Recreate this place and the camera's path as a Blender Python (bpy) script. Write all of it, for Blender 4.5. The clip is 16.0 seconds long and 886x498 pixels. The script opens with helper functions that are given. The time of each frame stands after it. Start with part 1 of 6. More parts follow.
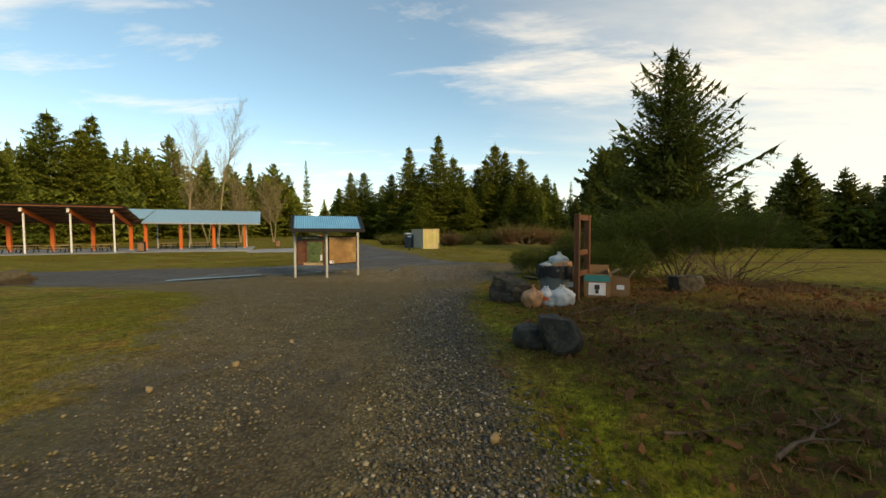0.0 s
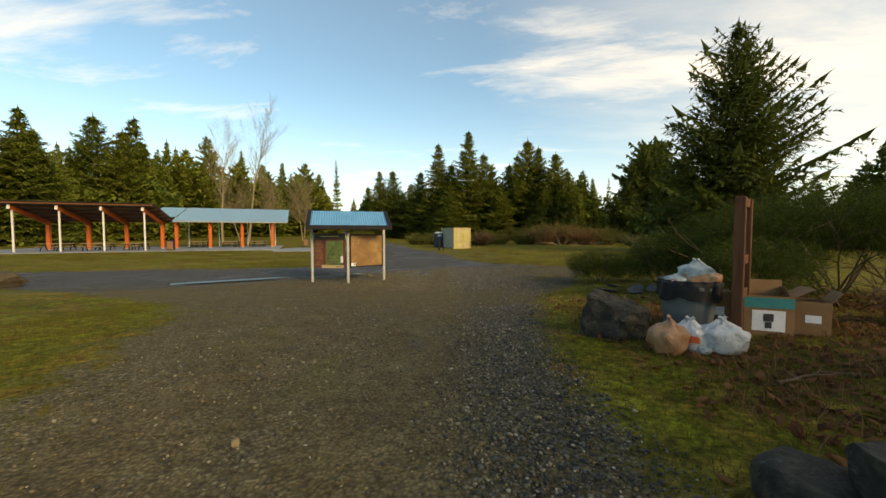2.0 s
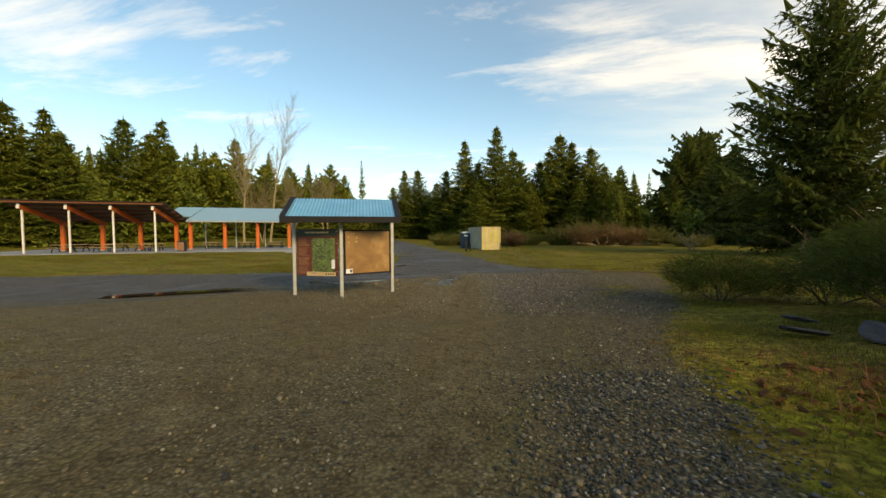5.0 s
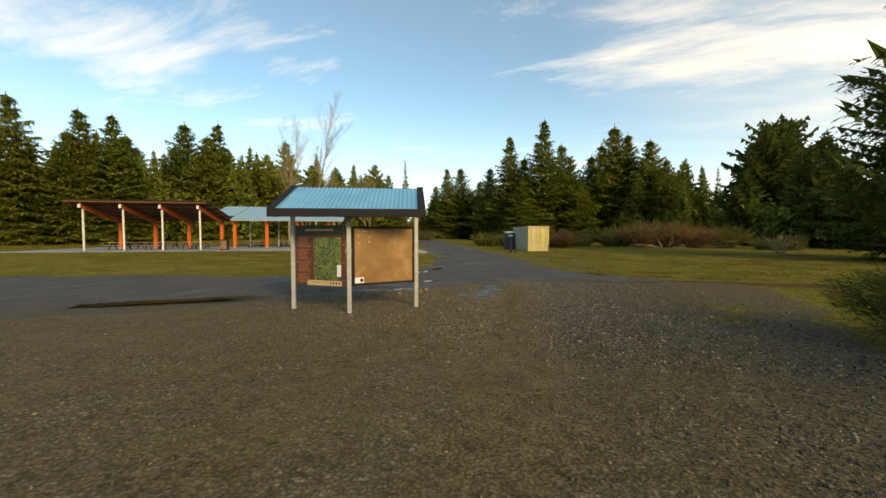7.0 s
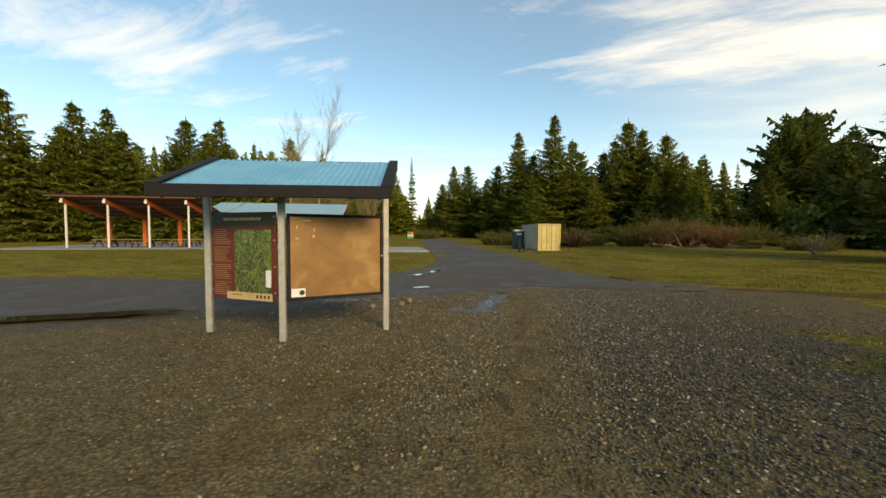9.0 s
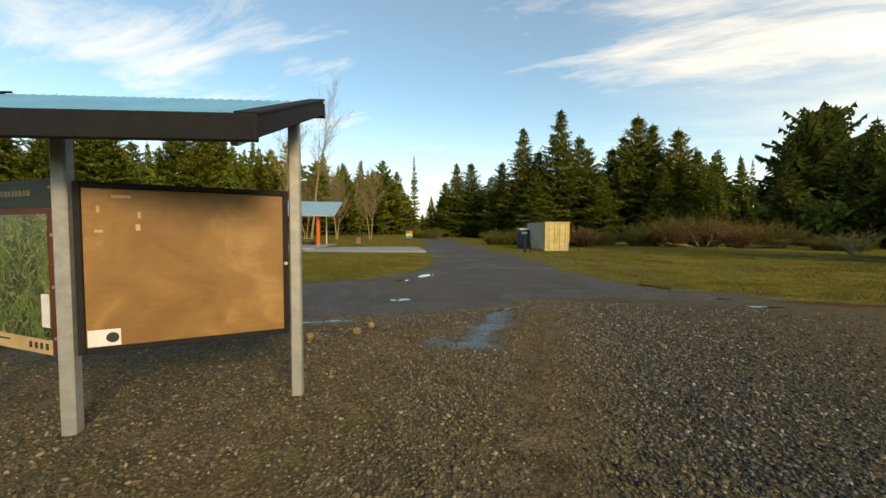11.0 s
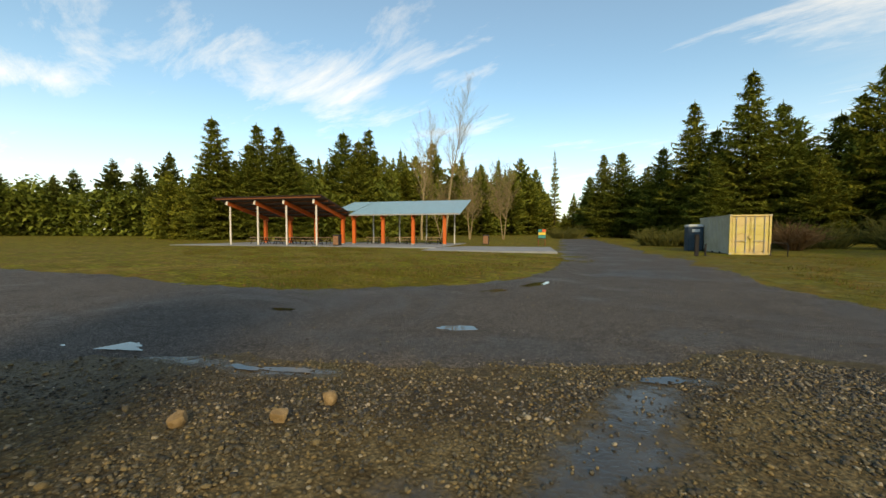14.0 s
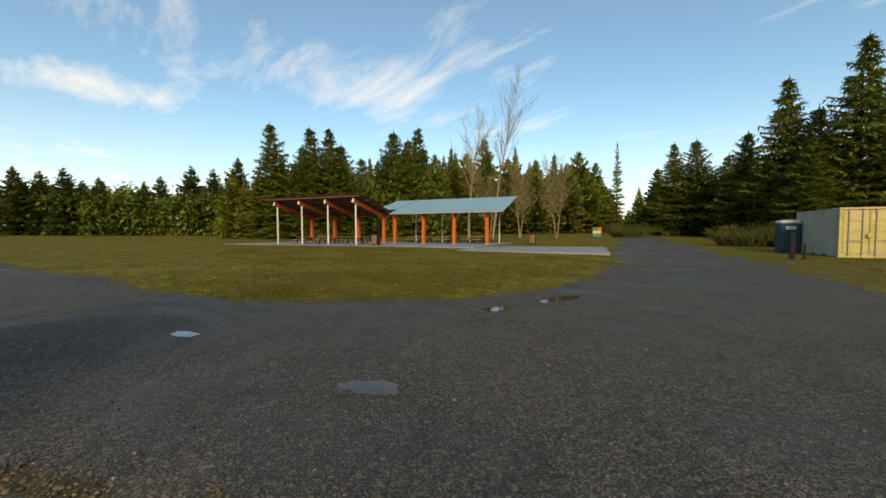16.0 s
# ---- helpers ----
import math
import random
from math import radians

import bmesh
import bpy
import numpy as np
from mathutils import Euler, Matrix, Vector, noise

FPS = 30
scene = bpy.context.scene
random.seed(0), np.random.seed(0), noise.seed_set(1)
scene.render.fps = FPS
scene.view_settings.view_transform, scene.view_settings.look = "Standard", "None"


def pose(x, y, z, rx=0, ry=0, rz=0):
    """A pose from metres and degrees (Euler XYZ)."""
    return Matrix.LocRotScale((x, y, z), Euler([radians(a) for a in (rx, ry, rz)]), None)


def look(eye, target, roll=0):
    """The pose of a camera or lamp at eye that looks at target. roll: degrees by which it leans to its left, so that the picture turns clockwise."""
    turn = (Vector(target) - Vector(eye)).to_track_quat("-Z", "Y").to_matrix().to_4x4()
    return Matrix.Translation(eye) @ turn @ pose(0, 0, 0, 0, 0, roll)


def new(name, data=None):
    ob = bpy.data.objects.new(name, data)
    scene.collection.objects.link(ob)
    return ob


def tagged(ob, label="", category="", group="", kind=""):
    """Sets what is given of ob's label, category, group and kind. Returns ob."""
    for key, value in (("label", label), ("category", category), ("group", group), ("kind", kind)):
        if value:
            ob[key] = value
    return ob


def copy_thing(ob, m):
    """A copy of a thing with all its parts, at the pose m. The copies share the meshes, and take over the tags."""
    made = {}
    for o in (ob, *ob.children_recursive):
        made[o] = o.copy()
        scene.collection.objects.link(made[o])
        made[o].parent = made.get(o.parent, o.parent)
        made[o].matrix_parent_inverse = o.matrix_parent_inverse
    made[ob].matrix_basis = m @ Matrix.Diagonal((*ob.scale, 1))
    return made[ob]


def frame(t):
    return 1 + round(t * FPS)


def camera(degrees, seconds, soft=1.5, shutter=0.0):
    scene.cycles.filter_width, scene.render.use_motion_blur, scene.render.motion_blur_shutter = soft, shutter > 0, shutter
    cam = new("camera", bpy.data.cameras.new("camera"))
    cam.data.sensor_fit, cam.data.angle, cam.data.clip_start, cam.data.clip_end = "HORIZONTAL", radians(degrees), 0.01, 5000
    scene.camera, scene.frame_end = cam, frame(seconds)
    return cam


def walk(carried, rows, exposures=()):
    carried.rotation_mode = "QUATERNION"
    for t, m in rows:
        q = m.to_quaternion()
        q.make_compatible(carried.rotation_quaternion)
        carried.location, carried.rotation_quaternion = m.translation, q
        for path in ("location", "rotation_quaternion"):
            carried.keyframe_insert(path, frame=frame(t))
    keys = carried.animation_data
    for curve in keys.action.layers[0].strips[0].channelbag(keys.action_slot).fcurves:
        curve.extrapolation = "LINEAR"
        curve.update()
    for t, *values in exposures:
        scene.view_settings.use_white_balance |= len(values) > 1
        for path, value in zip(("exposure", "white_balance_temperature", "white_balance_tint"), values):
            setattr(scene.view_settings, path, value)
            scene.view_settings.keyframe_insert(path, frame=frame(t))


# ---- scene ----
cam = camera(101.6, 16.0)
PATH = [
    (0.0, pose(0.845, -1.667, 2.054, 87.55, 0.15, -0.28)),
    (0.5, pose(0.724, -0.984, 2.003, 87.48, 0.14, -0.10)),
    (1.0, pose(0.565, -0.326, 1.978, 87.43, 0.02, 3.13)),
    (1.5, pose(0.446, 0.365, 1.975, 87.46, 0.16, 3.76)),
    (2.0, pose(0.340, 1.040, 1.994, 87.47, 0.04, 4.14)),
    (2.5, pose(0.240, 1.758, 1.962, 87.40, 0.15, 6.54)),
    (3.0, pose(0.162, 2.516, 1.892, 87.37, 0.27, 7.05)),
    (3.5, pose(0.063, 3.217, 1.862, 87.50, 0.26, 7.27)),
    (6.0, pose(-0.177, 6.563, 1.775, 87.83, 0.12, 11.44)),
    (6.5, pose(-0.288, 7.259, 1.784, 87.72, 0.05, 14.25)),
    (7.0, pose(-0.356, 7.867, 1.767, 87.69, -0.04, 15.16)),
    (7.5, pose(-0.355, 8.528, 1.747, 87.62, 0.16, 16.31)),
    (8.0, pose(-0.433, 9.190, 1.717, 87.53, -0.13, 16.41)),
    (8.5, pose(-0.499, 9.865, 1.677, 87.63, -0.17, 16.32)),
    (9.0, pose(-0.609, 10.519, 1.655, 87.53, -0.25, 16.40)),
    (11.5, pose(-0.958, 13.950, 1.535, 87.51, -0.19, 17.11)),
    (12.0, pose(-0.976, 14.615, 1.499, 87.58, -0.19, 16.84)),
    (12.5, pose(-1.037, 15.247, 1.449, 87.50, -0.41, 16.63)),
    (13.0, pose(-1.153, 15.866, 1.411, 87.60, -0.47, 17.02)),
    (13.5, pose(-1.353, 16.425, 1.366, 87.30, -0.39, 29.55)),
    (14.0, pose(-1.391, 17.000, 1.315, 87.61, -0.07, 39.03)),
    (14.5, pose(-1.439, 17.570, 1.309, 87.38, -0.00, 45.29)),
    (15.0, pose(-1.473, 18.224, 1.311, 87.48, 0.18, 47.60)),
    (15.5, pose(-1.563, 18.815, 1.294, 87.38, 0.13, 48.08)),
    (16.0, pose(-1.660, 19.447, 1.344, 87.40, 0.14, 47.79)),
]
walk(cam, PATH, [(0.0, 0.18, 8200, 12), (3.0, 0.28, 8200, 12), (6.0, 0.30, 8150, 12), (13.5, 0.31, 8000, 12), (15.2, 0.10, 7550, 12), (16.0, 0.04, 7450, 12)])

# ---- light ----
SUN_AZ, SUN_EL = math.atan2(0.72, -0.69), radians(24)
SUN_DIR = Vector((math.sin(SUN_AZ) * math.cos(SUN_EL), math.cos(SUN_AZ) * math.cos(SUN_EL), math.sin(SUN_EL)))
sun = new("sun", bpy.data.lights.new("sun", "SUN"))
sun.data.energy, sun.data.angle, sun.data.color = 3.4, radians(18.0), (1.0, 0.79, 0.50)
sun.matrix_world = look(SUN_DIR * 100, (0, 0, 0))
world = bpy.data.worlds.new("world")
scene.world = world
world.use_nodes = True


def build_sky():
    nt = world.node_tree
    nd, ln = nt.nodes, nt.links
    bg = nd["Background"]
    sky = nd.new("ShaderNodeTexSky")
    sky.sky_type, sky.sun_disc = "NISHITA", False
    sky.sun_elevation, sky.sun_rotation = SUN_EL, SUN_AZ
    sky.air_density, sky.dust_density, sky.ozone_density = 1.0, 0.2, 3.0
    co = nd.new("ShaderNodeTexCoord")
    sep = nd.new("ShaderNodeSeparateXYZ")
    ln.new(co.outputs["Generated"], sep.inputs[0])

    def maths(op, a, b=None, clamp=False):
        n = nd.new("ShaderNodeMath")
        n.operation, n.use_clamp = op, clamp
        for i, v in enumerate((a, b)):
            if v is None:
                continue
            if isinstance(v, (int, float)):
                n.inputs[i].default_value = v
            else:
                ln.new(v, n.inputs[i])
        return n.outputs[0]

    # cloud deck: the direction met with a high flat sheet
    up = maths("MAXIMUM", maths("ADD", sep.outputs[2], 0.10), 0.03)
    u, v = maths("DIVIDE", sep.outputs[0], up), maths("DIVIDE", sep.outputs[1], up)
    comb = nd.new("ShaderNodeCombineXYZ")
    ln.new(u, comb.inputs[0])
    ln.new(v, comb.inputs[1])
    mp = nd.new("ShaderNodeMapping")
    mp.inputs["Rotation"].default_value = (0, 0, radians(CLOUD_TURN))
    mp.inputs["Scale"].default_value = (0.42, 1.15, 1)
    mp.inputs["Location"].default_value = CLOUD_SHIFT
    ln.new(comb.outputs[0], mp.inputs[0])
    n1 = nd.new("ShaderNodeTexNoise")
    n1.inputs["Scale"].default_value, n1.inputs["Detail"].default_value, n1.inputs["Roughness"].default_value = 0.55, 3, 0.5
    n1.inputs["Distortion"].default_value = 0.5
    n2 = nd.new("ShaderNodeTexNoise")
    n2.inputs["Scale"].default_value, n2.inputs["Detail"].default_value, n2.inputs["Roughness"].default_value = 2.6, 10, 0.66
    n2.inputs["Distortion"].default_value = 0.35
    ln.new(mp.outputs[0], n1.inputs["Vector"])
    ln.new(mp.outputs[0], n2.inputs["Vector"])
    # broad cloud banks on the sheet: middle, spread and weight
    bank = 0.0
    for cu, cv, su, sv, weight in CLOUD_BANKS:
        du, dv = maths("DIVIDE", maths("SUBTRACT", u, cu), su), maths("DIVIDE", maths("SUBTRACT", v, cv), sv)
        d2 = maths("ADD", maths("MULTIPLY", du, du), maths("MULTIPLY", dv, dv))
        bank = maths("ADD", maths("MULTIPLY", maths("POWER", 0.4, d2), weight), bank)
    mix = maths("ADD", maths("ADD", maths("MULTIPLY", n1.outputs["Fac"], 0.25), maths("MULTIPLY", n2.outputs["Fac"], 0.75)), bank)
    ramp = nd.new("ShaderNodeValToRGB")
    ramp.color_ramp.elements[0].position, ramp.color_ramp.elements[1].position = 0.55, 0.84
    ramp.color_ramp.elements[0].color, ramp.color_ramp.elements[1].color = (0, 0, 0, 1), (1, 1, 1, 1)
    ln.new(mix, ramp.inputs[0])
    # thin bright veil towards the horizon
    veil = maths("POWER", maths("SUBTRACT", 1.0, maths("MULTIPLY", maths("MAXIMUM", sep.outputs[2], 0.0), 2.2), True), 3.0, True)
    # more cloud on the sunward side
    side = maths("ADD", maths("MULTIPLY", sep.outputs[0], 0.85), 0.33, True)
    fac = maths("ADD", maths("MULTIPLY", ramp.outputs[0], 0.85), maths("ADD", maths("MULTIPLY", veil, 0.85), 0.07), True)
    fac = maths("MAXIMUM", fac, maths("MULTIPLY", maths("MULTIPLY", n2.outputs["Fac"], 1.5, True), maths("POWER", side, 2.2, True)))
    tint = nd.new("ShaderNodeMix")
    tint.data_type, tint.blend_type = "RGBA", "MULTIPLY"
    tint.inputs[0].default_value = 1.0
    ln.new(sky.outputs[0], tint.inputs[6])
    tint.inputs[7].default_value = SKY_TINT
    blend = nd.new("ShaderNodeMix")
    blend.data_type = "RGBA"
    ln.new(fac, blend.inputs[0])
    ln.new(tint.outputs[2], blend.inputs[6])
    blend.inputs[7].default_value = CLOUD_WHITE
    ln.new(blend.outputs[2], bg.inputs[0])
    bg.inputs[1].default_value = 0.15


CLOUD_TURN, CLOUD_SHIFT = 38, (0.3, 1.7, 0)
CLOUD_BANKS = ((-1.75, 1.0, 0.34, 0.85, 0.17), (0.75, 1.85, 0.60, 0.32, 0.20), (1.6, 1.7, 0.6, 0.5, 0.18), (-2.55, -0.1, 0.22, 0.45, 0.18), (-1.15, 1.4, 0.15, 0.25, 0.10))
SKY_TINT, CLOUD_WHITE = (0.90, 1.28, 1.27, 1), (7.4, 7.2, 6.7, 1)
build_sky()

# ---- materials ----


class Mat:
    """A node material under construction."""

    def __init__(self, name, rough=0.7, metal=0.0, spec=0.5):
        self.m = bpy.data.materials.new(name)
        self.m.use_nodes = True
        self.nd, self.ln = self.m.node_tree.nodes, self.m.node_tree.links
        self.b = self.nd["Principled BSDF"]
        self.b.inputs["Roughness"].default_value = rough
        self.b.inputs["Metallic"].default_value = metal
        self.b.inputs["Specular IOR Level"].default_value = spec
        self.co = self.nd.new("ShaderNodeTexCoord")

    def put(self, v, sock):
        if hasattr(v, "links"):
            self.ln.new(v, sock)
        else:
            sock.default_value = v

    def noise(self, scale, detail=4, rough=0.55, dist=0.0, obj=True, stretch=None):
        n = self.nd.new("ShaderNodeTexNoise")
        n.inputs["Scale"].default_value, n.inputs["Detail"].default_value = scale, detail
        n.inputs["Roughness"].default_value, n.inputs["Distortion"].default_value = rough, dist
        src = self.co.outputs["Object" if obj else "Generated"]
        if stretch:
            mp = self.nd.new("ShaderNodeMapping")
            mp.inputs["Scale"].default_value = stretch
            self.ln.new(src, mp.inputs[0])
            src = mp.outputs[0]
        self.ln.new(src, n.inputs["Vector"])
        return n.outputs["Fac"]

    def cells(self, scale, feature="F1", out="Distance"):
        n = self.nd.new("ShaderNodeTexVoronoi")
        n.feature = feature
        n.inputs["Scale"].default_value = scale
        self.ln.new(self.co.outputs["Object"], n.inputs["Vector"])
        return n.outputs[out]

    def ramp(self, fac, stops):
        n = self.nd.new("ShaderNodeValToRGB")
        el = n.color_ramp.elements
        while len(el) < len(stops):
            el.new(0.5)
        for e, (p, c) in zip(el, stops):
            e.position = p
            e.color = (*c, 1) if not isinstance(c, (int, float)) else (c, c, c, 1)
        self.ln.new(fac, n.inputs[0])
        return n.outputs[0]

    def mix(self, fac, a, b, mode="MIX"):
        n = self.nd.new("ShaderNodeMix")
        n.data_type, n.blend_type = "RGBA", mode
        self.put(fac, n.inputs[0])
        self.put(a if hasattr(a, "links") else (*a, 1), n.inputs[6])
        self.put(b if hasattr(b, "links") else (*b, 1), n.inputs[7])
        return n.outputs[2]

    def math(self, op, a, b=0.0, clamp=False):
        n = self.nd.new("ShaderNodeMath")
        n.operation, n.use_clamp = op, clamp
        self.put(a, n.inputs[0])
        self.put(b, n.inputs[1])
        return n.outputs[0]

    def attr(self, name):
        n = self.nd.new("ShaderNodeAttribute")
        n.attribute_name = name
        return n.outputs["Fac"]

    def island(self):
        return self.nd.new("ShaderNodeNewGeometry").outputs["Random Per Island"]

    def chance(self):
        return self.nd.new("ShaderNodeObjectInfo").outputs["Random"]

    def color(self, c):
        self.put(c if hasattr(c, "links") else (*c, 1), self.b.inputs["Base Color"])
        return self

    def rough(self, r):
        self.put(r, self.b.inputs["Roughness"])
        return self

    def bump(self, h, strength=0.4, dist=0.02):
        n = self.nd.new("ShaderNodeBump")
        n.inputs["Strength"].default_value, n.inputs["Distance"].default_value = strength, dist
        self.ln.new(h, n.inputs["Height"])
        self.ln.new(n.outputs[0], self.b.inputs["Normal"])
        return self


def plain(name, a, b, scale=6.0, rough=0.6, metal=0.0, bump=0.15, detail=5, stretch=None, fine=60.0):
    """Two tones mixed by grain at two scales."""
    k = Mat(name, rough, metal, 0.28)
    n = k.noise(scale, detail, 0.6, 0.3, stretch=stretch)
    f = k.noise(fine, 3, 0.6, stretch=stretch)
    c = k.ramp(n, [(0.3, a), (0.7, b)])
    c = k.mix(0.35, c, k.ramp(f, [(0.25, 0.55), (0.75, 1.0)]), "MULTIPLY")
    k.color(c)
    k.rough(k.math("ADD", k.math("MULTIPLY", f, 0.25), rough))
    k.bump(k.math("ADD", n, f), bump, 0.01)
    return k.m


def make_ground():
    k = Mat("ground_cover", 0.9, 0, 0.08)
    gravel, soil, wet_shade, pool, track, east = k.attr("gravel"), k.attr("soil"), k.attr("wet_shade"), k.attr("pool"), k.attr("track"), k.attr("east")
    big, mid, fine = k.noise(0.35, 4, 0.6, 0.4), k.noise(1.7, 6, 0.65, 0.5), k.noise(14, 5, 0.7)
    tiny = k.noise(70, 4, 0.7)
    # moss, grass and dead straw
    grass = k.ramp(mid, [(0.34, (0.14, 0.080, 0.022)), (0.42, (0.17, 0.130, 0.016)), (0.50, (0.092, 0.098, 0.007)), (0.58, (0.180, 0.180, 0.013)), (0.68, (0.100, 0.108, 0.009))])
    grass = k.mix(k.ramp(big, [(0.46, 0.0), (0.60, 0.55)]), grass, (0.19, 0.135, 0.034))
    grass = k.mix(0.9, grass, k.ramp(fine, [(0.34, 0.25), (0.66, 1.45)]), "MULTIPLY")
    grass = k.mix(0.75, grass, k.ramp(k.noise(4.5, 6, 0.75, 0.4), [(0.36, 0.4), (0.64, 1.45)]), "MULTIPLY")
    grass = k.mix(0.6, grass, k.ramp(k.noise(0.9, 5, 0.7, 0.6, stretch=(0.5, 1.3, 1)), [(0.36, 0.55), (0.62, 1.25)]), "MULTIPLY")
    # crushed stone over brown fines
    st, sd = k.cells(34, "F1", "Color"), k.cells(34, "F1", "Distance")
    sep = k.nd.new("ShaderNodeSeparateColor")
    k.ln.new(st, sep.inputs[0])
    stone = k.ramp(sep.outputs[0], [(0.0, (0.055, 0.048, 0.030)), (0.5, (0.130, 0.115, 0.070)), (0.85, (0.195, 0.170, 0.096)), (1.0, (0.32, 0.285, 0.185))])
    dirt = k.ramp(k.noise(3.2, 7, 0.7, 0.4), [(0.30, (0.092, 0.070, 0.034)), (0.52, (0.150, 0.120, 0.062)), (0.72, (0.200, 0.168, 0.092))])
    dirt = k.mix(0.7, dirt, k.ramp(fine, [(0.32, 0.55), (0.68, 1.35)]), "MULTIPLY")
    speck = k.math("SUBTRACT", k.math("ADD", k.math("MULTIPLY", mid, 0.6), k.math("MULTIPLY", fine, 0.4)), k.math("MULTIPLY", track, 0.16))
    gr = k.mix(k.ramp(speck, [(0.42, 0.0), (0.60, 0.8)]), dirt, stone)
    gr = k.mix(0.8, gr, k.ramp(sd, [(0.0, 1.3), (0.7, 0.42)]), "MULTIPLY")
    em = k.ramp(k.math("ADD", east, k.math("MULTIPLY", k.math("SUBTRACT", mid, 0.5), 1.6)), [(0.35, 0.0), (0.7, 1.0)])
    gr = k.mix(em, gr, (0.86, 0.86, 0.87), "MULTIPLY")
    gr = k.mix(k.ramp(k.noise(0.6, 5, 0.65, 0.8), [(0.56, 0.0), (0.72, 0.30)]), gr, (0.10, 0.11, 0.012))
    edge = k.math("ADD", gravel, k.math("MULTIPLY", k.math("SUBTRACT", k.math("ADD", k.math("MULTIPLY", mid, 0.6), k.math("MULTIPLY", fine, 0.4)), 0.5), 2.6))
    gm = k.ramp(edge, [(0.42, 0.0), (0.58, 1.0)])
    # leaf mould
    leaf = k.ramp(k.noise(22, 5, 0.7, 0.8), [(0.3, (0.026, 0.014, 0.007)), (0.55, (0.070, 0.036, 0.015)), (0.72, (0.15, 0.072, 0.028))])
    sm = k.ramp(k.math("ADD", soil, k.math("ADD", k.math("MULTIPLY", k.math("SUBTRACT", mid, 0.5), 3.0), k.math("MULTIPLY", k.math("SUBTRACT", fine, 0.5), 1.2))), [(0.45, 0.0), (0.75, 0.92)])
    c = k.mix(gm, k.mix(sm, grass, leaf), gr)
    # darkens and smooths damp ground; tree shade near the start is painted here too
    wm = k.ramp(k.math("ADD", wet_shade, k.math("MULTIPLY", k.math("SUBTRACT", mid, 0.5), 1.3)), [(0.4, 0.0), (0.7, 1.0)])
    c = k.mix(k.math("MULTIPLY", wm, 0.5), c, (0.36, 0.33, 0.30), "MULTIPLY")
    pm = k.ramp(k.math("ADD", pool, k.math("ADD", k.math("MULTIPLY", k.math("SUBTRACT", mid, 0.5), 0.9), k.math("MULTIPLY", k.math("SUBTRACT", fine, 0.5), 1.3))), [(0.40, 0.0), (0.95, 1.0)])
    c = k.mix(pm, c, k.ramp(k.noise(2.4, 5), [(0.3, (0.030, 0.027, 0.020)), (0.7, (0.060, 0.054, 0.042))]))
    k.color(c)
    k.rough(k.math("SUBTRACT", k.math("SUBTRACT", 0.92, k.math("MULTIPLY", wm, 0.42)), k.math("MULTIPLY", pm, k.math("ADD", 0.32, k.math("MULTIPLY", mid, 0.5))), True))
    k.put(k.math("ADD", 0.08, k.math("MULTIPLY", pm, 0.26)), k.b.inputs["Specular IOR Level"])
    k.bump(k.math("ADD", k.math("MULTIPLY", sd, -0.5), k.math("ADD", k.math("MULTIPLY", tiny, 0.35), fine)), 0.8, 0.03)
    bump = k.b.inputs["Normal"].links[0].from_node
    k.put(k.math("SUBTRACT", 0.8, k.math("MULTIPLY", pm, 0.66)), bump.inputs["Strength"])
    return k.m


def make_asphalt():
    k = Mat("asphalt", 0.7, 0, 0.25)
    big, mid, fine = k.noise(0.22, 5, 0.6, 0.6), k.noise(1.3, 6, 0.65, 0.4), k.noise(90, 3, 0.75)
    c = k.ramp(mid, [(0.3, (0.080, 0.076, 0.070)), (0.7, (0.135, 0.128, 0.118))])
    c = k.mix(k.ramp(big, [(0.4, 0.0), (0.65, 0.6)]), c, (0.125, 0.115, 0.100))
    grain = k.cells(60, "F1", "Distance")
    c = k.mix(0.9, c, k.ramp(grain, [(0.0, 1.8), (0.55, 0.30)]), "MULTIPLY")
    c = k.mix(0.75, c, k.ramp(k.noise(16, 6, 0.78), [(0.32, 0.4), (0.68, 1.45)]), "MULTIPLY")
    chip = k.nd.new("ShaderNodeSeparateColor")
    k.ln.new(k.cells(48, "F1", "Color"), chip.inputs[0])
    c = k.mix(k.ramp(chip.outputs[0], [(0.84, 0.0), (0.92, 0.45)]), c, (0.22, 0.20, 0.17))
    wm = k.ramp(k.noise(0.3, 5, 0.6, 1.0), [(0.48, 0.0), (0.6, 1.0)])
    c = k.mix(k.math("MULTIPLY", wm, 0.28), c, (0.45, 0.43, 0.42), "MULTIPLY")
    # worn joints and hairline cracks
    crack = k.nd.new("ShaderNodeTexVoronoi")
    crack.feature = "DISTANCE_TO_EDGE"
    crack.inputs["Scale"].default_value = 0.45
    bent = k.nd.new("ShaderNodeVectorMath")
    bent.operation = "ADD"
    wob = k.nd.new("ShaderNodeTexNoise")
    wob.inputs["Scale"].default_value, wob.inputs["Detail"].default_value = 1.1, 5
    k.ln.new(k.co.outputs["Object"], wob.inputs["Vector"])
    k.ln.new(k.co.outputs["Object"], bent.inputs[0])
    k.ln.new(wob.outputs["Color"], bent.inputs[1])
    k.ln.new(bent.outputs[0], crack.inputs["Vector"])
    c = k.mix(k.ramp(crack.outputs["Distance"], [(0.003, 0.5), (0.010, 0.0)]), c, (0.03, 0.028, 0.025))
    k.color(c)
    k.rough(k.math("SUBTRACT", 0.84, k.math("MULTIPLY", wm, 0.30)))
    k.bump(k.math("ADD", fine, grain), 0.9, 0.014)
    return k.m


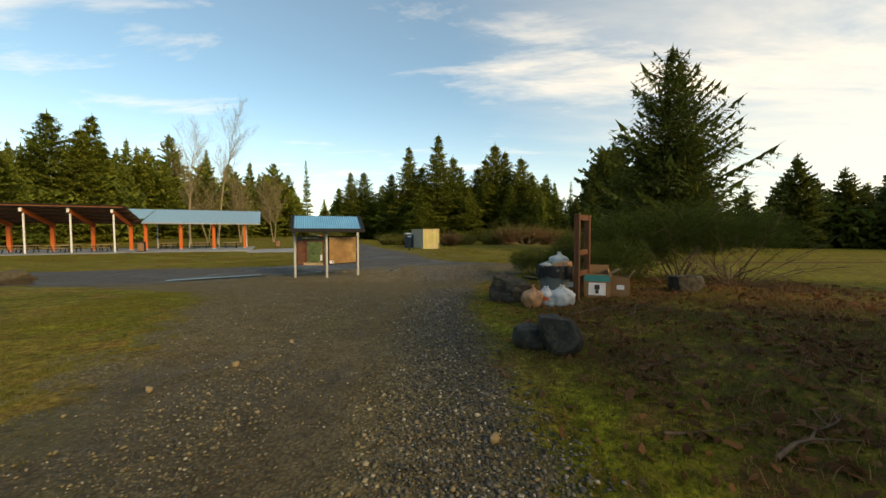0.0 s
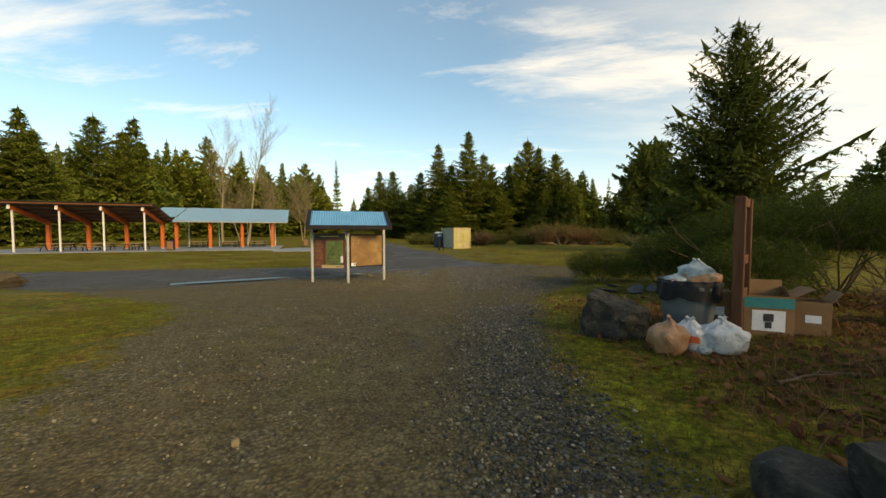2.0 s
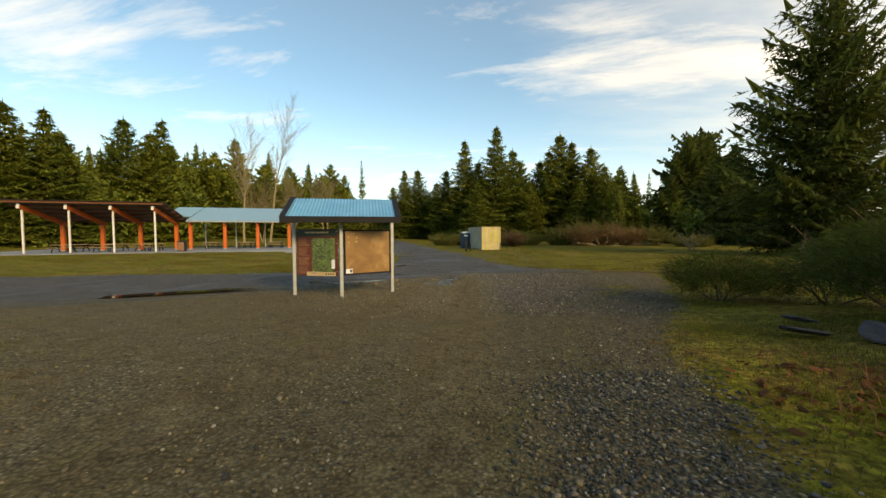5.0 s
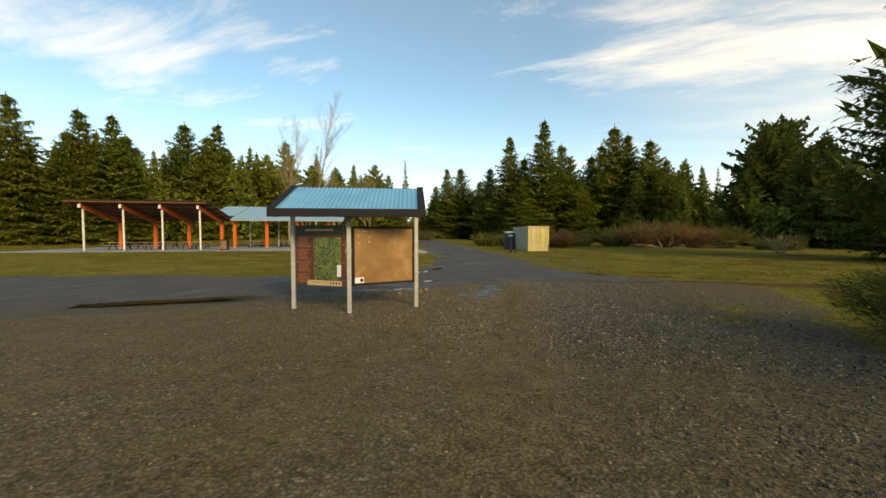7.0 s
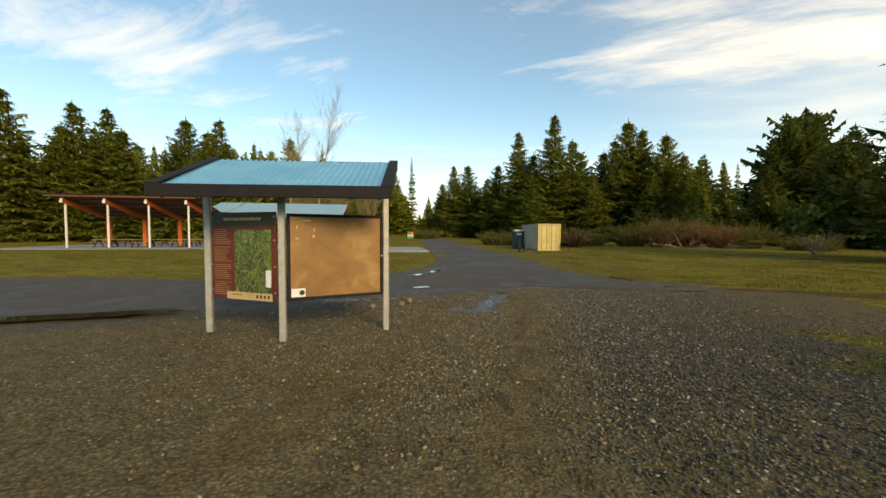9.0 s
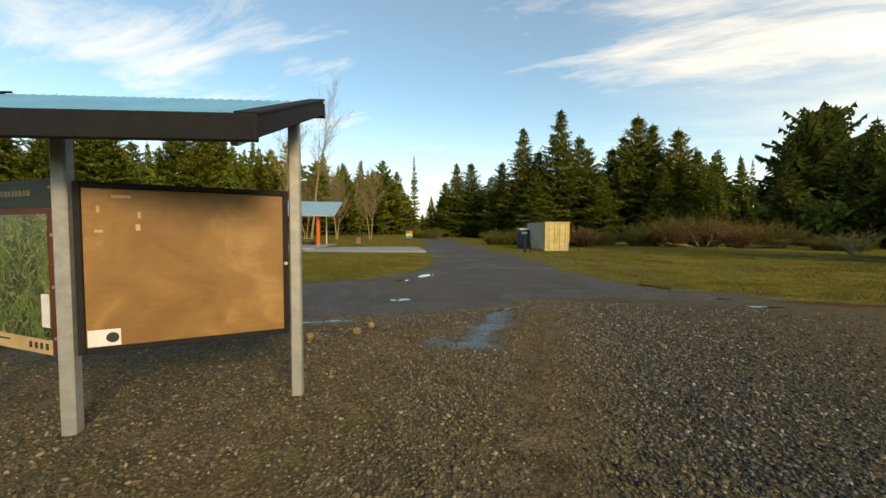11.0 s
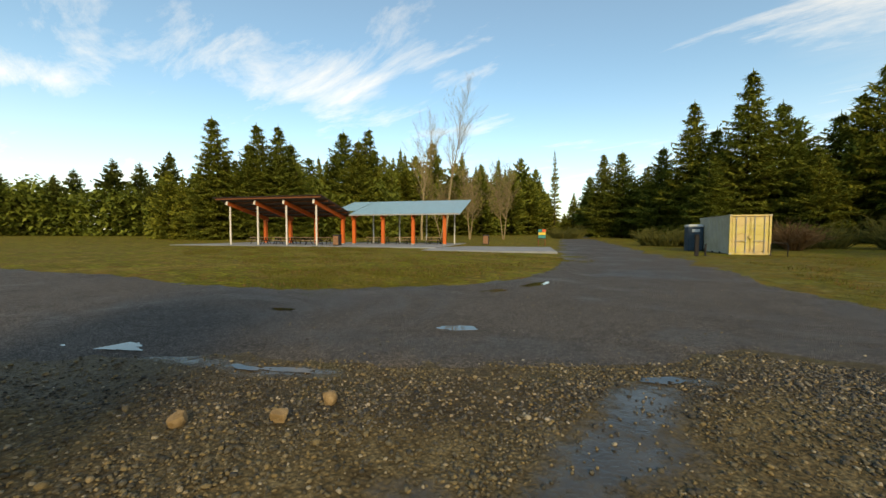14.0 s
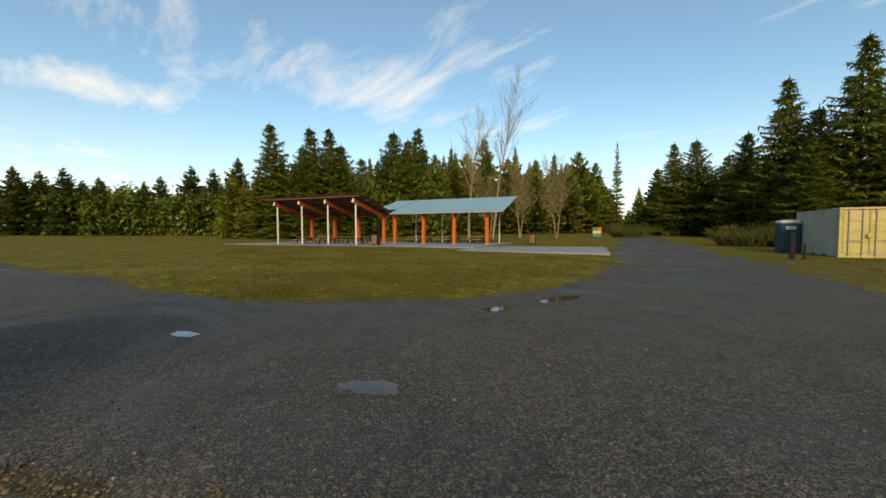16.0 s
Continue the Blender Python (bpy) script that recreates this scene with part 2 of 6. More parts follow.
def make_foliage(name, dark, light, per_object=True):
    k = Mat(name, 0.7, 0, 0.1)
    f = k.math("ADD", k.math("MULTIPLY", k.island(), 0.6), k.math("MULTIPLY", k.noise(0.6, 3), 0.4))
    c = k.ramp(f, [(0.15, dark), (0.85, light)])
    if per_object:
        c = k.mix(0.6, c, k.ramp(k.chance(), [(0.0, (0.7, 0.85, 0.75)), (0.5, (1.0, 1.0, 0.8)), (1.0, (1.2, 1.1, 0.75))]), "MULTIPLY")
    k.color(c)
    tr = k.nd.new("ShaderNodeBsdfTranslucent")
    k.put(c, tr.inputs[0])
    mx = k.nd.new("ShaderNodeMixShader")
    mx.inputs[0].default_value = 0.36
    k.ln.new(k.b.outputs[0], mx.inputs[1])
    k.ln.new(tr.outputs[0], mx.inputs[2])
    k.ln.new(mx.outputs[0], k.nd["Material Output"].inputs[0])
    return k.m


def make_stone(name, stops, rough=0.85, scale=1.0, island=False, moss=False):
    k = Mat(name, rough, 0, 0.2)
    n = k.noise(9 * scale, 7, 0.65, 0.6)
    f = k.noise(70 * scale, 4, 0.7)
    if island:
        c = k.ramp(k.island(), stops)
        c = k.mix(0.4, c, k.ramp(n, [(0.3, 0.6), (0.7, 1.15)]), "MULTIPLY")
    else:
        c = k.ramp(n, stops)
    c = k.mix(0.5, c, k.ramp(f, [(0.25, 0.5), (0.75, 1.1)]), "MULTIPLY")
    if moss:
        lichen = k.ramp(k.noise(16 * scale, 6, 0.7, 0.9), [(0.58, 0.0), (0.70, 0.5)])
        c = k.mix(lichen, c, (0.16, 0.17, 0.14))
    k.color(c)
    k.bump(k.math("ADD", n, k.math("MULTIPLY", f, 0.5)), 0.6, 0.04 / scale)
    return k.m


def make_bag(name, col, sheer):
    k = Mat(name, 0.32, 0, 0.5)
    n = k.noise(7, 5, 0.6, 1.2)
    k.color(k.ramp(n, [(0.3, tuple(c * 0.72 for c in col)), (0.7, col)]))
    k.bump(k.noise(14, 4, 0.6, 1.5), 0.8, 0.03)
    k.b.inputs["Subsurface Weight"].default_value = sheer
    k.b.inputs["Subsurface Radius"].default_value = (0.05, 0.05, 0.05)
    return k.m


def make_corrugated(name, a, b, rough=0.35, metal=0.0):
    k = Mat(name, rough, metal, 0.5)
    n = k.noise(1.6, 6, 0.6, 0.4)
    f = k.noise(25, 4, 0.65)
    c = k.mix(0.3, k.ramp(n, [(0.3, a), (0.7, b)]), k.ramp(f, [(0.3, 0.6), (0.7, 1.05)]), "MULTIPLY")
    k.color(c)
    k.rough(k.math("ADD", k.math("MULTIPLY", f, 0.25), rough - 0.1))
    return k.m


def make_water():
    k = Mat("puddle_water", 0.03, 0, 0.6)
    k.color(k.ramp(k.noise(3, 4), [(0.3, (0.018, 0.015, 0.011)), (0.7, (0.035, 0.03, 0.023))]))
    k.b.inputs["IOR"].default_value = 1.33
    k.bump(k.noise(2.5, 2), 0.03, 0.01)
    return k.m


def make_board():
    """Sun-bleached plywood pin board with soft blotches."""
    k = Mat("notice_board_wood", 0.55, 0, 0.4)
    n = k.noise(2.2, 4, 0.55, 0.8)
    g = k.noise(5, 5, 0.6, 1.2, stretch=(1, 1, 7))
    c = k.ramp(n, [(0.3, (0.165, 0.086, 0.025)), (0.55, (0.225, 0.125, 0.038)), (0.72, (0.32, 0.195, 0.075))])
    c = k.mix(0.35, c, k.ramp(g, [(0.3, 0.7), (0.7, 1.1)]), "MULTIPLY")
    k.color(c)
    return k.m


def make_map():
    """Green trail map: winding paths and small patches."""
    k = Mat("trail_map_print", 0.35, 0, 0.5)
    w = k.nd.new("ShaderNodeTexVoronoi")
    w.feature = "DISTANCE_TO_EDGE"
    w.inputs["Scale"].default_value = 10.0
    mp = k.noise(3, 4, 0.6, 2.0)
    comb = k.nd.new("ShaderNodeVectorMath")
    comb.operation = "ADD"
    k.ln.new(k.co.outputs["Object"], comb.inputs[0])
    nz = k.nd.new("ShaderNodeTexNoise")
    nz.inputs["Scale"].default_value = 3.0
    k.ln.new(k.co.outputs["Object"], nz.inputs["Vector"])
    k.ln.new(nz.outputs["Color"], comb.inputs[1])
    k.ln.new(comb.outputs[0], w.inputs["Vector"])
    base = k.ramp(mp, [(0.38, (0.008, 0.020, 0.005)), (0.5, (0.030, 0.062, 0.010)), (0.62, (0.075, 0.135, 0.025))])
    k.color(k.mix(k.ramp(w.outputs["Distance"], [(0.02, 0.85), (0.07, 0.0)]), base, (0.24, 0.25, 0.09)))
    return k.m


def make_container(name, a, b, patch):
    k = Mat(name, 0.55, 0, 0.4)
    n = k.noise(1.1, 5, 0.6, 0.5)
    rust = k.ramp(k.noise(3.2, 7, 0.7, 0.8), [(0.60, 0.0), (0.72, 0.6)])
    c = k.ramp(n, [(0.35, a), (0.65, b)])
    c = k.mix(k.ramp(k.noise(0.9, 2, 0.4), [(0.50, 0.0), (0.54, 0.55)]), c, patch)
    k.color(k.mix(rust, c, (0.20, 0.12, 0.06)))
    k.bump(k.noise(30, 3), 0.1, 0.01)
    return k.m


GROUND, ASPHALT = make_ground(), make_asphalt()
STONES = make_stone("loose_gravel", [(0.0, (0.034, 0.035, 0.030)), (0.35, (0.085, 0.082, 0.062)), (0.65, (0.135, 0.122, 0.075)), (0.90, (0.20, 0.155, 0.070)), (1.0, (0.31, 0.29, 0.22))], 0.6, 2.0, True)
GREYSTONES = make_stone("grey_gravel", [(0.0, (0.018, 0.019, 0.019)), (0.45, (0.062, 0.063, 0.058)), (0.78, (0.135, 0.131, 0.110)), (0.93, (0.22, 0.165, 0.078)), (1.0, (0.40, 0.375, 0.31))], 0.55, 2.0, True)
PEBBLE = make_stone("tan_cobble", [(0.3, (0.17, 0.12, 0.055)), (0.7, (0.30, 0.23, 0.13))], 0.6, 1.5)
BASALT = make_stone("basalt", [(0.3, (0.013, 0.013, 0.011)), (0.5, (0.034, 0.032, 0.026)), (0.72, (0.080, 0.070, 0.046))], 0.75, 0.8, False, True)
BOULDER = make_stone("brown_boulder", [(0.3, (0.045, 0.036, 0.024)), (0.6, (0.08, 0.066, 0.042)), (0.8, (0.13, 0.11, 0.07))], 0.85, 0.8, False, True)
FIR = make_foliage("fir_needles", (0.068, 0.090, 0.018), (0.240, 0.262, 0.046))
# the same needles darkened: shade put into the colour of some firs
FIR_SHADED = make_foliage("shaded_fir_needles", (0.034, 0.050, 0.014), (0.125, 0.145, 0.034))
BROOM = make_foliage("broom_stems", (0.018, 0.032, 0.007), (0.070, 0.095, 0.018))
GRASSBLADE = make_foliage("grass_blades", (0.06, 0.062, 0.012), (0.15, 0.145, 0.025), False)
DRY = make_foliage("dry_bracken", (0.10, 0.048, 0.020), (0.26, 0.150, 0.066), False)
RUST = make_foliage("rust_bracken", (0.11, 0.062, 0.026), (0.27, 0.165, 0.080), False)
DEADLEAF = make_foliage("dead_leaves", (0.040, 0.018, 0.009), (0.22, 0.100, 0.040), False)
OLIVE = make_foliage("olive_scrub", (0.060, 0.066, 0.017), (0.155, 0.150, 0.040), False)
BARK = plain("bark", (0.045, 0.032, 0.022), (0.11, 0.085, 0.06), 3, 0.9, 0, 0.6, 6, (1, 1, 0.25), 20)
PALEBARK = plain("pale_bark", (0.17, 0.135, 0.072), (0.30, 0.245, 0.14), 3, 0.85, 0, 0.4, 6, (1, 1, 0.3), 20)
TWIG = plain("twig", (0.07, 0.045, 0.028), (0.16, 0.11, 0.07), 8, 0.85)
GALV = plain("galvanised_steel", (0.30, 0.315, 0.30), (0.42, 0.43, 0.41), 9, 0.45, 0.55, 0.08)
BLACKSTEEL = plain("black_painted_steel", (0.005, 0.005, 0.006), (0.011, 0.011, 0.012), 8, 0.6)
BLUEROOF = make_corrugated("blue_corrugated_roof", (0.10, 0.33, 0.52), (0.16, 0.42, 0.62), 0.30, 0.2)
PALEROOF = make_corrugated("pale_blue_corrugated_roof", (0.20, 0.36, 0.44), (0.27, 0.45, 0.53), 0.32, 0.3)
DARKROOF = make_corrugated("dark_roof_underside", (0.075, 0.058, 0.046), (0.12, 0.095, 0.075), 0.5, 0.2)
BROWNTIMBER = plain("brown_stained_timber", (0.10, 0.04, 0.018), (0.17, 0.065, 0.028), 4, 0.6)
ORANGE = plain("orange_stained_timber", (0.42, 0.085, 0.016), (0.58, 0.135, 0.026), 4, 0.55, 0, 0.2, 5, (3, 3, 0.4), 40)
WHITESTEEL = plain("white_painted_steel", (0.55, 0.54, 0.50), (0.68, 0.67, 0.63), 5, 0.5)
CONCRETE = plain("concrete", (0.17, 0.19, 0.205), (0.26, 0.285, 0.31), 0.8, 0.8, 0, 0.2, 6, None, 30)
TABLEWOOD = plain("weathered_table_plank", (0.22, 0.16, 0.10), (0.36, 0.27, 0.18), 3, 0.75, 0, 0.3, 5, (1, 6, 6), 40)
BINSLAT = plain("brown_bin_slat", (0.16, 0.085, 0.045), (0.27, 0.15, 0.085), 4, 0.7)
REDWOOD = plain("red_stained_cedar", (0.085, 0.032, 0.014), (0.17, 0.07, 0.03), 3, 0.7, 0, 0.4, 6, (5, 5, 0.5), 45)
CARDBOARD = plain("cardboard", (0.17, 0.10, 0.05), (0.25, 0.15, 0.075), 4, 0.85, 0, 0.1)
TEAL = plain("teal_print", (0.02, 0.16, 0.17), (0.03, 0.22, 0.22), 6, 0.6)
WHITEPRINT = plain("white_print", (0.55, 0.57, 0.6), (0.7, 0.72, 0.75), 6, 0.6)
DARKPRINT = plain("dark_print", (0.02, 0.022, 0.025), (0.05, 0.05, 0.05), 6, 0.6)
CANPLASTIC = plain("grey_bin_plastic", (0.085, 0.10, 0.10), (0.13, 0.145, 0.145), 4, 0.5, 0, 0.12)
LINER = plain("black_liner", (0.004, 0.004, 0.005), (0.010, 0.010, 0.011), 9, 0.42, 0, 0.6)
WHITEBAG = make_bag("white_plastic_bag", (0.55, 0.55, 0.54), 0.15)
TANBAG = make_bag("tan_plastic_bag", (0.38, 0.20, 0.095), 0.1)
CLEARBAG = make_bag("pale_blue_bag", (0.36, 0.42, 0.42), 0.15)
YELLOWPRINT = plain("yellow_print", (0.52, 0.42, 0.06), (0.62, 0.52, 0.10), 6, 0.5)
REDPRINT = plain("red_orange_print", (0.55, 0.09, 0.03), (0.65, 0.14, 0.05), 6, 0.5)
WATER = make_water()
BOARD, MAP = make_board(), make_map()
MAROON = plain("maroon_sign_panel", (0.085, 0.022, 0.014), (0.12, 0.032, 0.02), 3, 0.4)
DARKGREEN = plain("dark_green_panel", (0.018, 0.03, 0.02), (0.03, 0.045, 0.03), 3, 0.4)
CREAM = plain("cream_print", (0.42, 0.30, 0.15), (0.52, 0.39, 0.21), 5, 0.5)
FADED = plain("faded_tan_print", (0.22, 0.12, 0.055), (0.30, 0.17, 0.08), 5, 0.5)
# sunlit yellow is put into the door paint, grey shade into the sides
SANDSIDE = make_container("container_side_shaded", (0.30, 0.28, 0.20), (0.40, 0.37, 0.27), (0.34, 0.33, 0.28))
SANDDOOR = make_container("container_door_sunlit", (0.42, 0.36, 0.09), (0.50, 0.43, 0.17), (0.46, 0.34, 0.17))
BLUEPLASTIC = plain("blue_grey_plastic", (0.022, 0.045, 0.068), (0.035, 0.065, 0.095), 3, 0.45)
PALEPLASTIC = plain("pale_plastic", (0.45, 0.50, 0.52), (0.55, 0.60, 0.62), 3, 0.4)
SLATE = make_stone("slate_slab", [(0.3, (0.022, 0.025, 0.030)), (0.7, (0.065, 0.070, 0.078))], 0.6, 1.2)
BLACKPLASTIC = plain("black_plastic", (0.015, 0.015, 0.016), (0.03, 0.03, 0.032), 6, 0.5)

# ---- helpers for meshes ----
from mathutils.geometry import delaunay_2d_cdt



def part(name, bm, material, parent=None, label=""):
    """Links a bmesh, or (verts, faces), as one mesh object."""
    me = bpy.data.meshes.new(name)
    if isinstance(bm, tuple):
        me.from_pydata(bm[0], [], bm[1])
    else:
        bm.to_mesh(me)
        bm.free()
    me.materials.append(material)
    ob = new(name, me)
    if parent is not None:
        ob.parent = parent
    if label:
        ob["label"] = label
    return ob


def thing(name, m, label, category, group="", kind=""):
    ob = new(name)
    ob.matrix_basis = m
    ob.empty_display_size = 0.2
    return tagged(ob, label, category, group, kind)


def smooth(ob, angle=40):
    for p in ob.data.polygons:
        p.use_smooth = True
    ob.data.set_sharp_from_angle(angle=radians(angle))
    return ob


def add_box(bm, size, m=None, bevel=0.0):
    """A box of that size about the pose m, with softened edges."""
    m = m or Matrix()
    r = bmesh.ops.create_cube(bm, size=1.0, matrix=m @ Matrix.Diagonal((*size, 1)))
    if bevel:
        vs = set(r["verts"])
        es = [e for e in bm.edges if e.verts[0] in vs and e.verts[1] in vs]
        bmesh.ops.bevel(bm, geom=es, offset=bevel, segments=1, affect="EDGES", profile=0.5)
    return bm


def box(size, m=None, bevel=0.005):
    return add_box(bmesh.new(), size, m, bevel)


def between(a, b):
    """The pose midway between two points with z along them, and their distance."""
    a, b = Vector(a), Vector(b)
    d = b - a
    return Matrix.Translation((a + b) / 2) @ d.to_track_quat("Z", "Y").to_matrix().to_4x4(), d.length


def add_rod(bm, a, b, r0, r1=None, sides=8):
    m, n = between(a, b)
    bmesh.ops.create_cone(bm, cap_ends=True, segments=sides, radius1=r0, radius2=r0 if r1 is None else r1, depth=n, matrix=m)
    return bm


def rod(a, b, r0, r1=None, sides=8):
    return add_rod(bmesh.new(), a, b, r0, r1, sides)


def beam(a, b, w, h, bevel=0.006):
    """A squared timber from a to b; h is its upright depth."""
    a, b = Vector(a), Vector(b)
    d = (b - a).normalized()
    side = d.cross(Vector((0, 0, 1)))
    side = side.normalized() if side.length > 1e-3 else Vector((1, 0, 0))
    up = side.cross(d)
    m = Matrix((side, up, -d)).transposed().to_4x4()
    m.translation = (a + b) / 2
    return box((w, h, (b - a).length), m, bevel)


def corrugated(u0, u1, v0, v1, z0, z1, pitch=0.14, amp=0.012, thick=0.008):
    """A ribbed sheet: ribs run along v, from height z0 at v0 to z1 at v1."""
    n = max(2, int(round((u1 - u0) / pitch)) * 4)
    vs, fs = [], []
    for i in range(n + 1):
        u = u0 + (u1 - u0) * i / n
        dz = amp * (1, 1, -1, -1)[i % 4]
        for v, z in ((v0, z0), (v1, z1)):
            vs += [(u, v, z + dz), (u, v, z + dz - thick)]
    for i in range(n):
        a, b = 4 * i, 4 * i + 4
        fs += [(a, b, b + 2, a + 2), (a + 1, a + 3, b + 3, b + 1), (a, a + 1, b + 1, b), (a + 2, b + 2, b + 3, a + 3)]
    fs += [(0, 2, 3, 1), (4 * n, 4 * n + 1, 4 * n + 3, 4 * n + 2)]
    return vs, fs


def lerp_table(table, y):
    return float(np.interp(y, [a for a, _ in table], [b for _, b in table]))


FALL = [(-60, .55), (0, .54), (3, .53), (5, .49), (6.5, .47), (8, .39), (10, .29), (12, .16), (14, .04), (16, 0), (20, -.02), (26, -.12), (32, -.18), (52, -.17), (80, 0)]


def ground_z(x, y):
    """Height of the ground: it falls along the walk, with a low bank to the east and a rising field to the west."""
    z = lerp_table(FALL, y)
    z += 0.055 * min(max(x, 0), 6) * min(max((24 - y) / 12, 0), 1)
    w = min(max((-x - 6) / 20, 0), 1)
    z = z * (1 - w) + 0.1 * w
    far = max(0.0, math.hypot(x + 2, y - 15) - 55)
    return z + 0.012 * min(far, 150) * min(max((-x - 10) / 30, 0), 1)


def rough_z(x, y):
    """The ground with its small unevenness."""
    p = Vector((x * 0.9, y * 0.9, 0.3))
    return ground_z(x, y) + 0.018 * noise.noise(p) + 0.008 * noise.noise(p * 4.1)


# ---- ground ----
EDGE_WEST = [(-30, -2.0), (-4, -2.0), (1, -2.3), (3.8, -3.2), (6, -4.3), (7.5, -4.7), (8.8, -5.9), (11.6, -12.5), (13, -15), (60, -15)]
EDGE_EAST = [(-30, 1.7), (0.5, 1.5), (1.65, 1.35), (5, 1.2), (7.3, 1.35), (10, 2.0), (12, 2.9), (14, 4.0), (16, 4.8), (18, 5.6), (22, 6.6), (60, 6.6)]
POOLS = [(-1.9, 20.4, -2.0, 18.5, 0.36), (-2.6, 18.2, -1.7, 18.2, 0.30), (-2.0, 19.0, -1.7, 19.6, 0.34), (-6.9, 17.75, -5.2, 18.5, 0.15), (-5.1, 18.45, -4.4, 18.95, 0.15), (-1.8, 20.9, -1.5, 21.1, 0.12)]
SOUTH_VERGE = [(-60, -2), (-30, 6.5), (-15, 11.5), (-11.2, 12.9), (-7.4, 16.6), (-5.4, 18.6), (-4.2, 19.3), (-2.8, 20.4), (-1.8, 21.3), (-1.2, 22.5), (2.2, 23.3), (5, 24.6)]


def step(a, b, v):
    k = min(max((v - a) / (b - a), 0.0), 1.0)
    return k * k * (3 - 2 * k)


def gravel_at(x, y):
    w, e = lerp_table(EDGE_WEST, y), lerp_table(EDGE_EAST, y)
    k = step(w - 2.6, w + 2.0, x) * (1 - step(e - 0.7, e + 0.8, x)) * (1 - step(18.5, 19.5, y) * step(-7.5, -8.5, x))
    k *= 1 - 0.85 * step(1.4, 2.8, x) * step(10, 12, y) * step(18.5, 17, y) * step(0.0, 0.22, noise.noise(Vector((x * 0.75, y * 0.75, 2.6))))
    return k * (1 - step(23.2, 24.4, y + 0.12 * max(0, -x)))


def track_at(x, y):
    """The two smooth wheel tracks of the drive."""
    c = -0.15 - 0.05 * y
    return max(math.exp(-((x - c) / 0.45) ** 2), 0.7 * math.exp(-((x - c + 1.9) / 0.4) ** 2)) * step(24, 19, y)


def east_at(x, y):
    """Grey crushed stone lies along the east of the drive and by the road's end; the west keeps brown fines."""
    c = -0.15 - 0.05 * y
    return max(step(c + 0.3, c + 1.3, x), 0.7 * step(0.9, 0.1, abs(y - lerp_table(SOUTH_VERGE, x) + 0.9)))


def pool_at(x, y):
    """Where rain stands in the gravel: a hollow on the drive and the low edge of the road."""
    if not (-14 < x < 5 and 10 < y < 25):
        return 0.0
    best = 0.0
    for ax, ay, bx, by, w in POOLS:
        dx, dy = bx - ax, by - ay
        t = min(max(((x - ax) * dx + (y - ay) * dy) / (dx * dx + dy * dy), 0), 1)
        best = max(best, math.exp(-((x - ax - dx * t) ** 2 + (y - ay - dy * t) ** 2) / (w * w)))
    return best


def soil_at(x, y):
    k = step(1.5, 3.2, x) * step(11.5, 7, y) * step(-10, -2, y) * (1 - step(7, 14, x))
    return max(k * 0.56, step(3, 5, x) * step(22.6, 23.2, y) * (1 - step(24.2, 24.9, y)), 0.6 * step(-3.6, -4.6, x) * step(3.2, 2.0, y) * step(-2, 0, y))


def axis(fine0, fine1, stepsize, far):
    mid = list(np.arange(fine0, fine1 + 1e-6, stepsize))
    out, d = [], stepsize
    hi, lo = [], []
    v = mid[-1]
    while v < far:
        d *= 1.22
        v += d
        hi.append(v)
    d, v = stepsize, mid[0]
    while v > -far:
        d *= 1.22
        v -= d
        lo.append(v)
    return lo[::-1] + mid + hi


def build_ground():
    xs, ys = axis(-15, 8, 0.2, 1600), axis(-4, 27, 0.2, 1600)
    nx, ny = len(xs), len(ys)
    vs, gr, so, we, po, tr, ea = [], [], [], [], [], [], []
    for y in ys:
        for x in xs:
            near = abs(x) < 40 and -20 < y < 60
            vs.append((x, y, rough_z(x, y) if near else ground_z(x, y)))
            gr.append(gravel_at(x, y))
            so.append(soil_at(x, y))
            po.append(pool_at(x, y))
            ea.append(east_at(x, y))
            tr.append(track_at(x, y) if abs(x) < 30 and -40 < y < 40 else 0.0)
            # real damp, plus tree shade painted over the west drive near the start
            we.append(max(0.75 * math.exp(-((x + 2.0) / 0.5) ** 2 - ((y - 18.6) / 1.5) ** 2), 0.46 * track_at(x, y) if y > 0 else 0.25, 0.9 * step(5.5, 0.5, y) * step(-3.4, -2.2, x) * step(0.6, -0.2, x), 0.5 * step(13.5, 15.5, y) * step(-8, -6, x) * step(5, 3, x) * (1 - track_at(x, y)), 0.9 * step(-2.5, -0.6, y - lerp_table(SOUTH_VERGE, x)) * step(2.5, 1.0, y - lerp_table(SOUTH_VERGE, x)) * step(-16, -13, x) * step(6, 4, x)))
    fs = [(j * nx + i, j * nx + i + 1, (j + 1) * nx + i + 1, (j + 1) * nx + i) for j in range(ny - 1) for i in range(nx - 1)]
    ob = part("ground", (vs, fs), GROUND)
    for nm, vals in (("gravel", gr), ("soil", so), ("wet_shade", we), ("pool", po), ("track", tr), ("east", ea)):
        ob.data.attributes.new(nm, "FLOAT", "POINT").data.foreach_set("value", vals)
    smooth(ob, 180)
    return tagged(ob, "mossy grass and compacted gravel ground with bare patches", "ground", kind="structure")


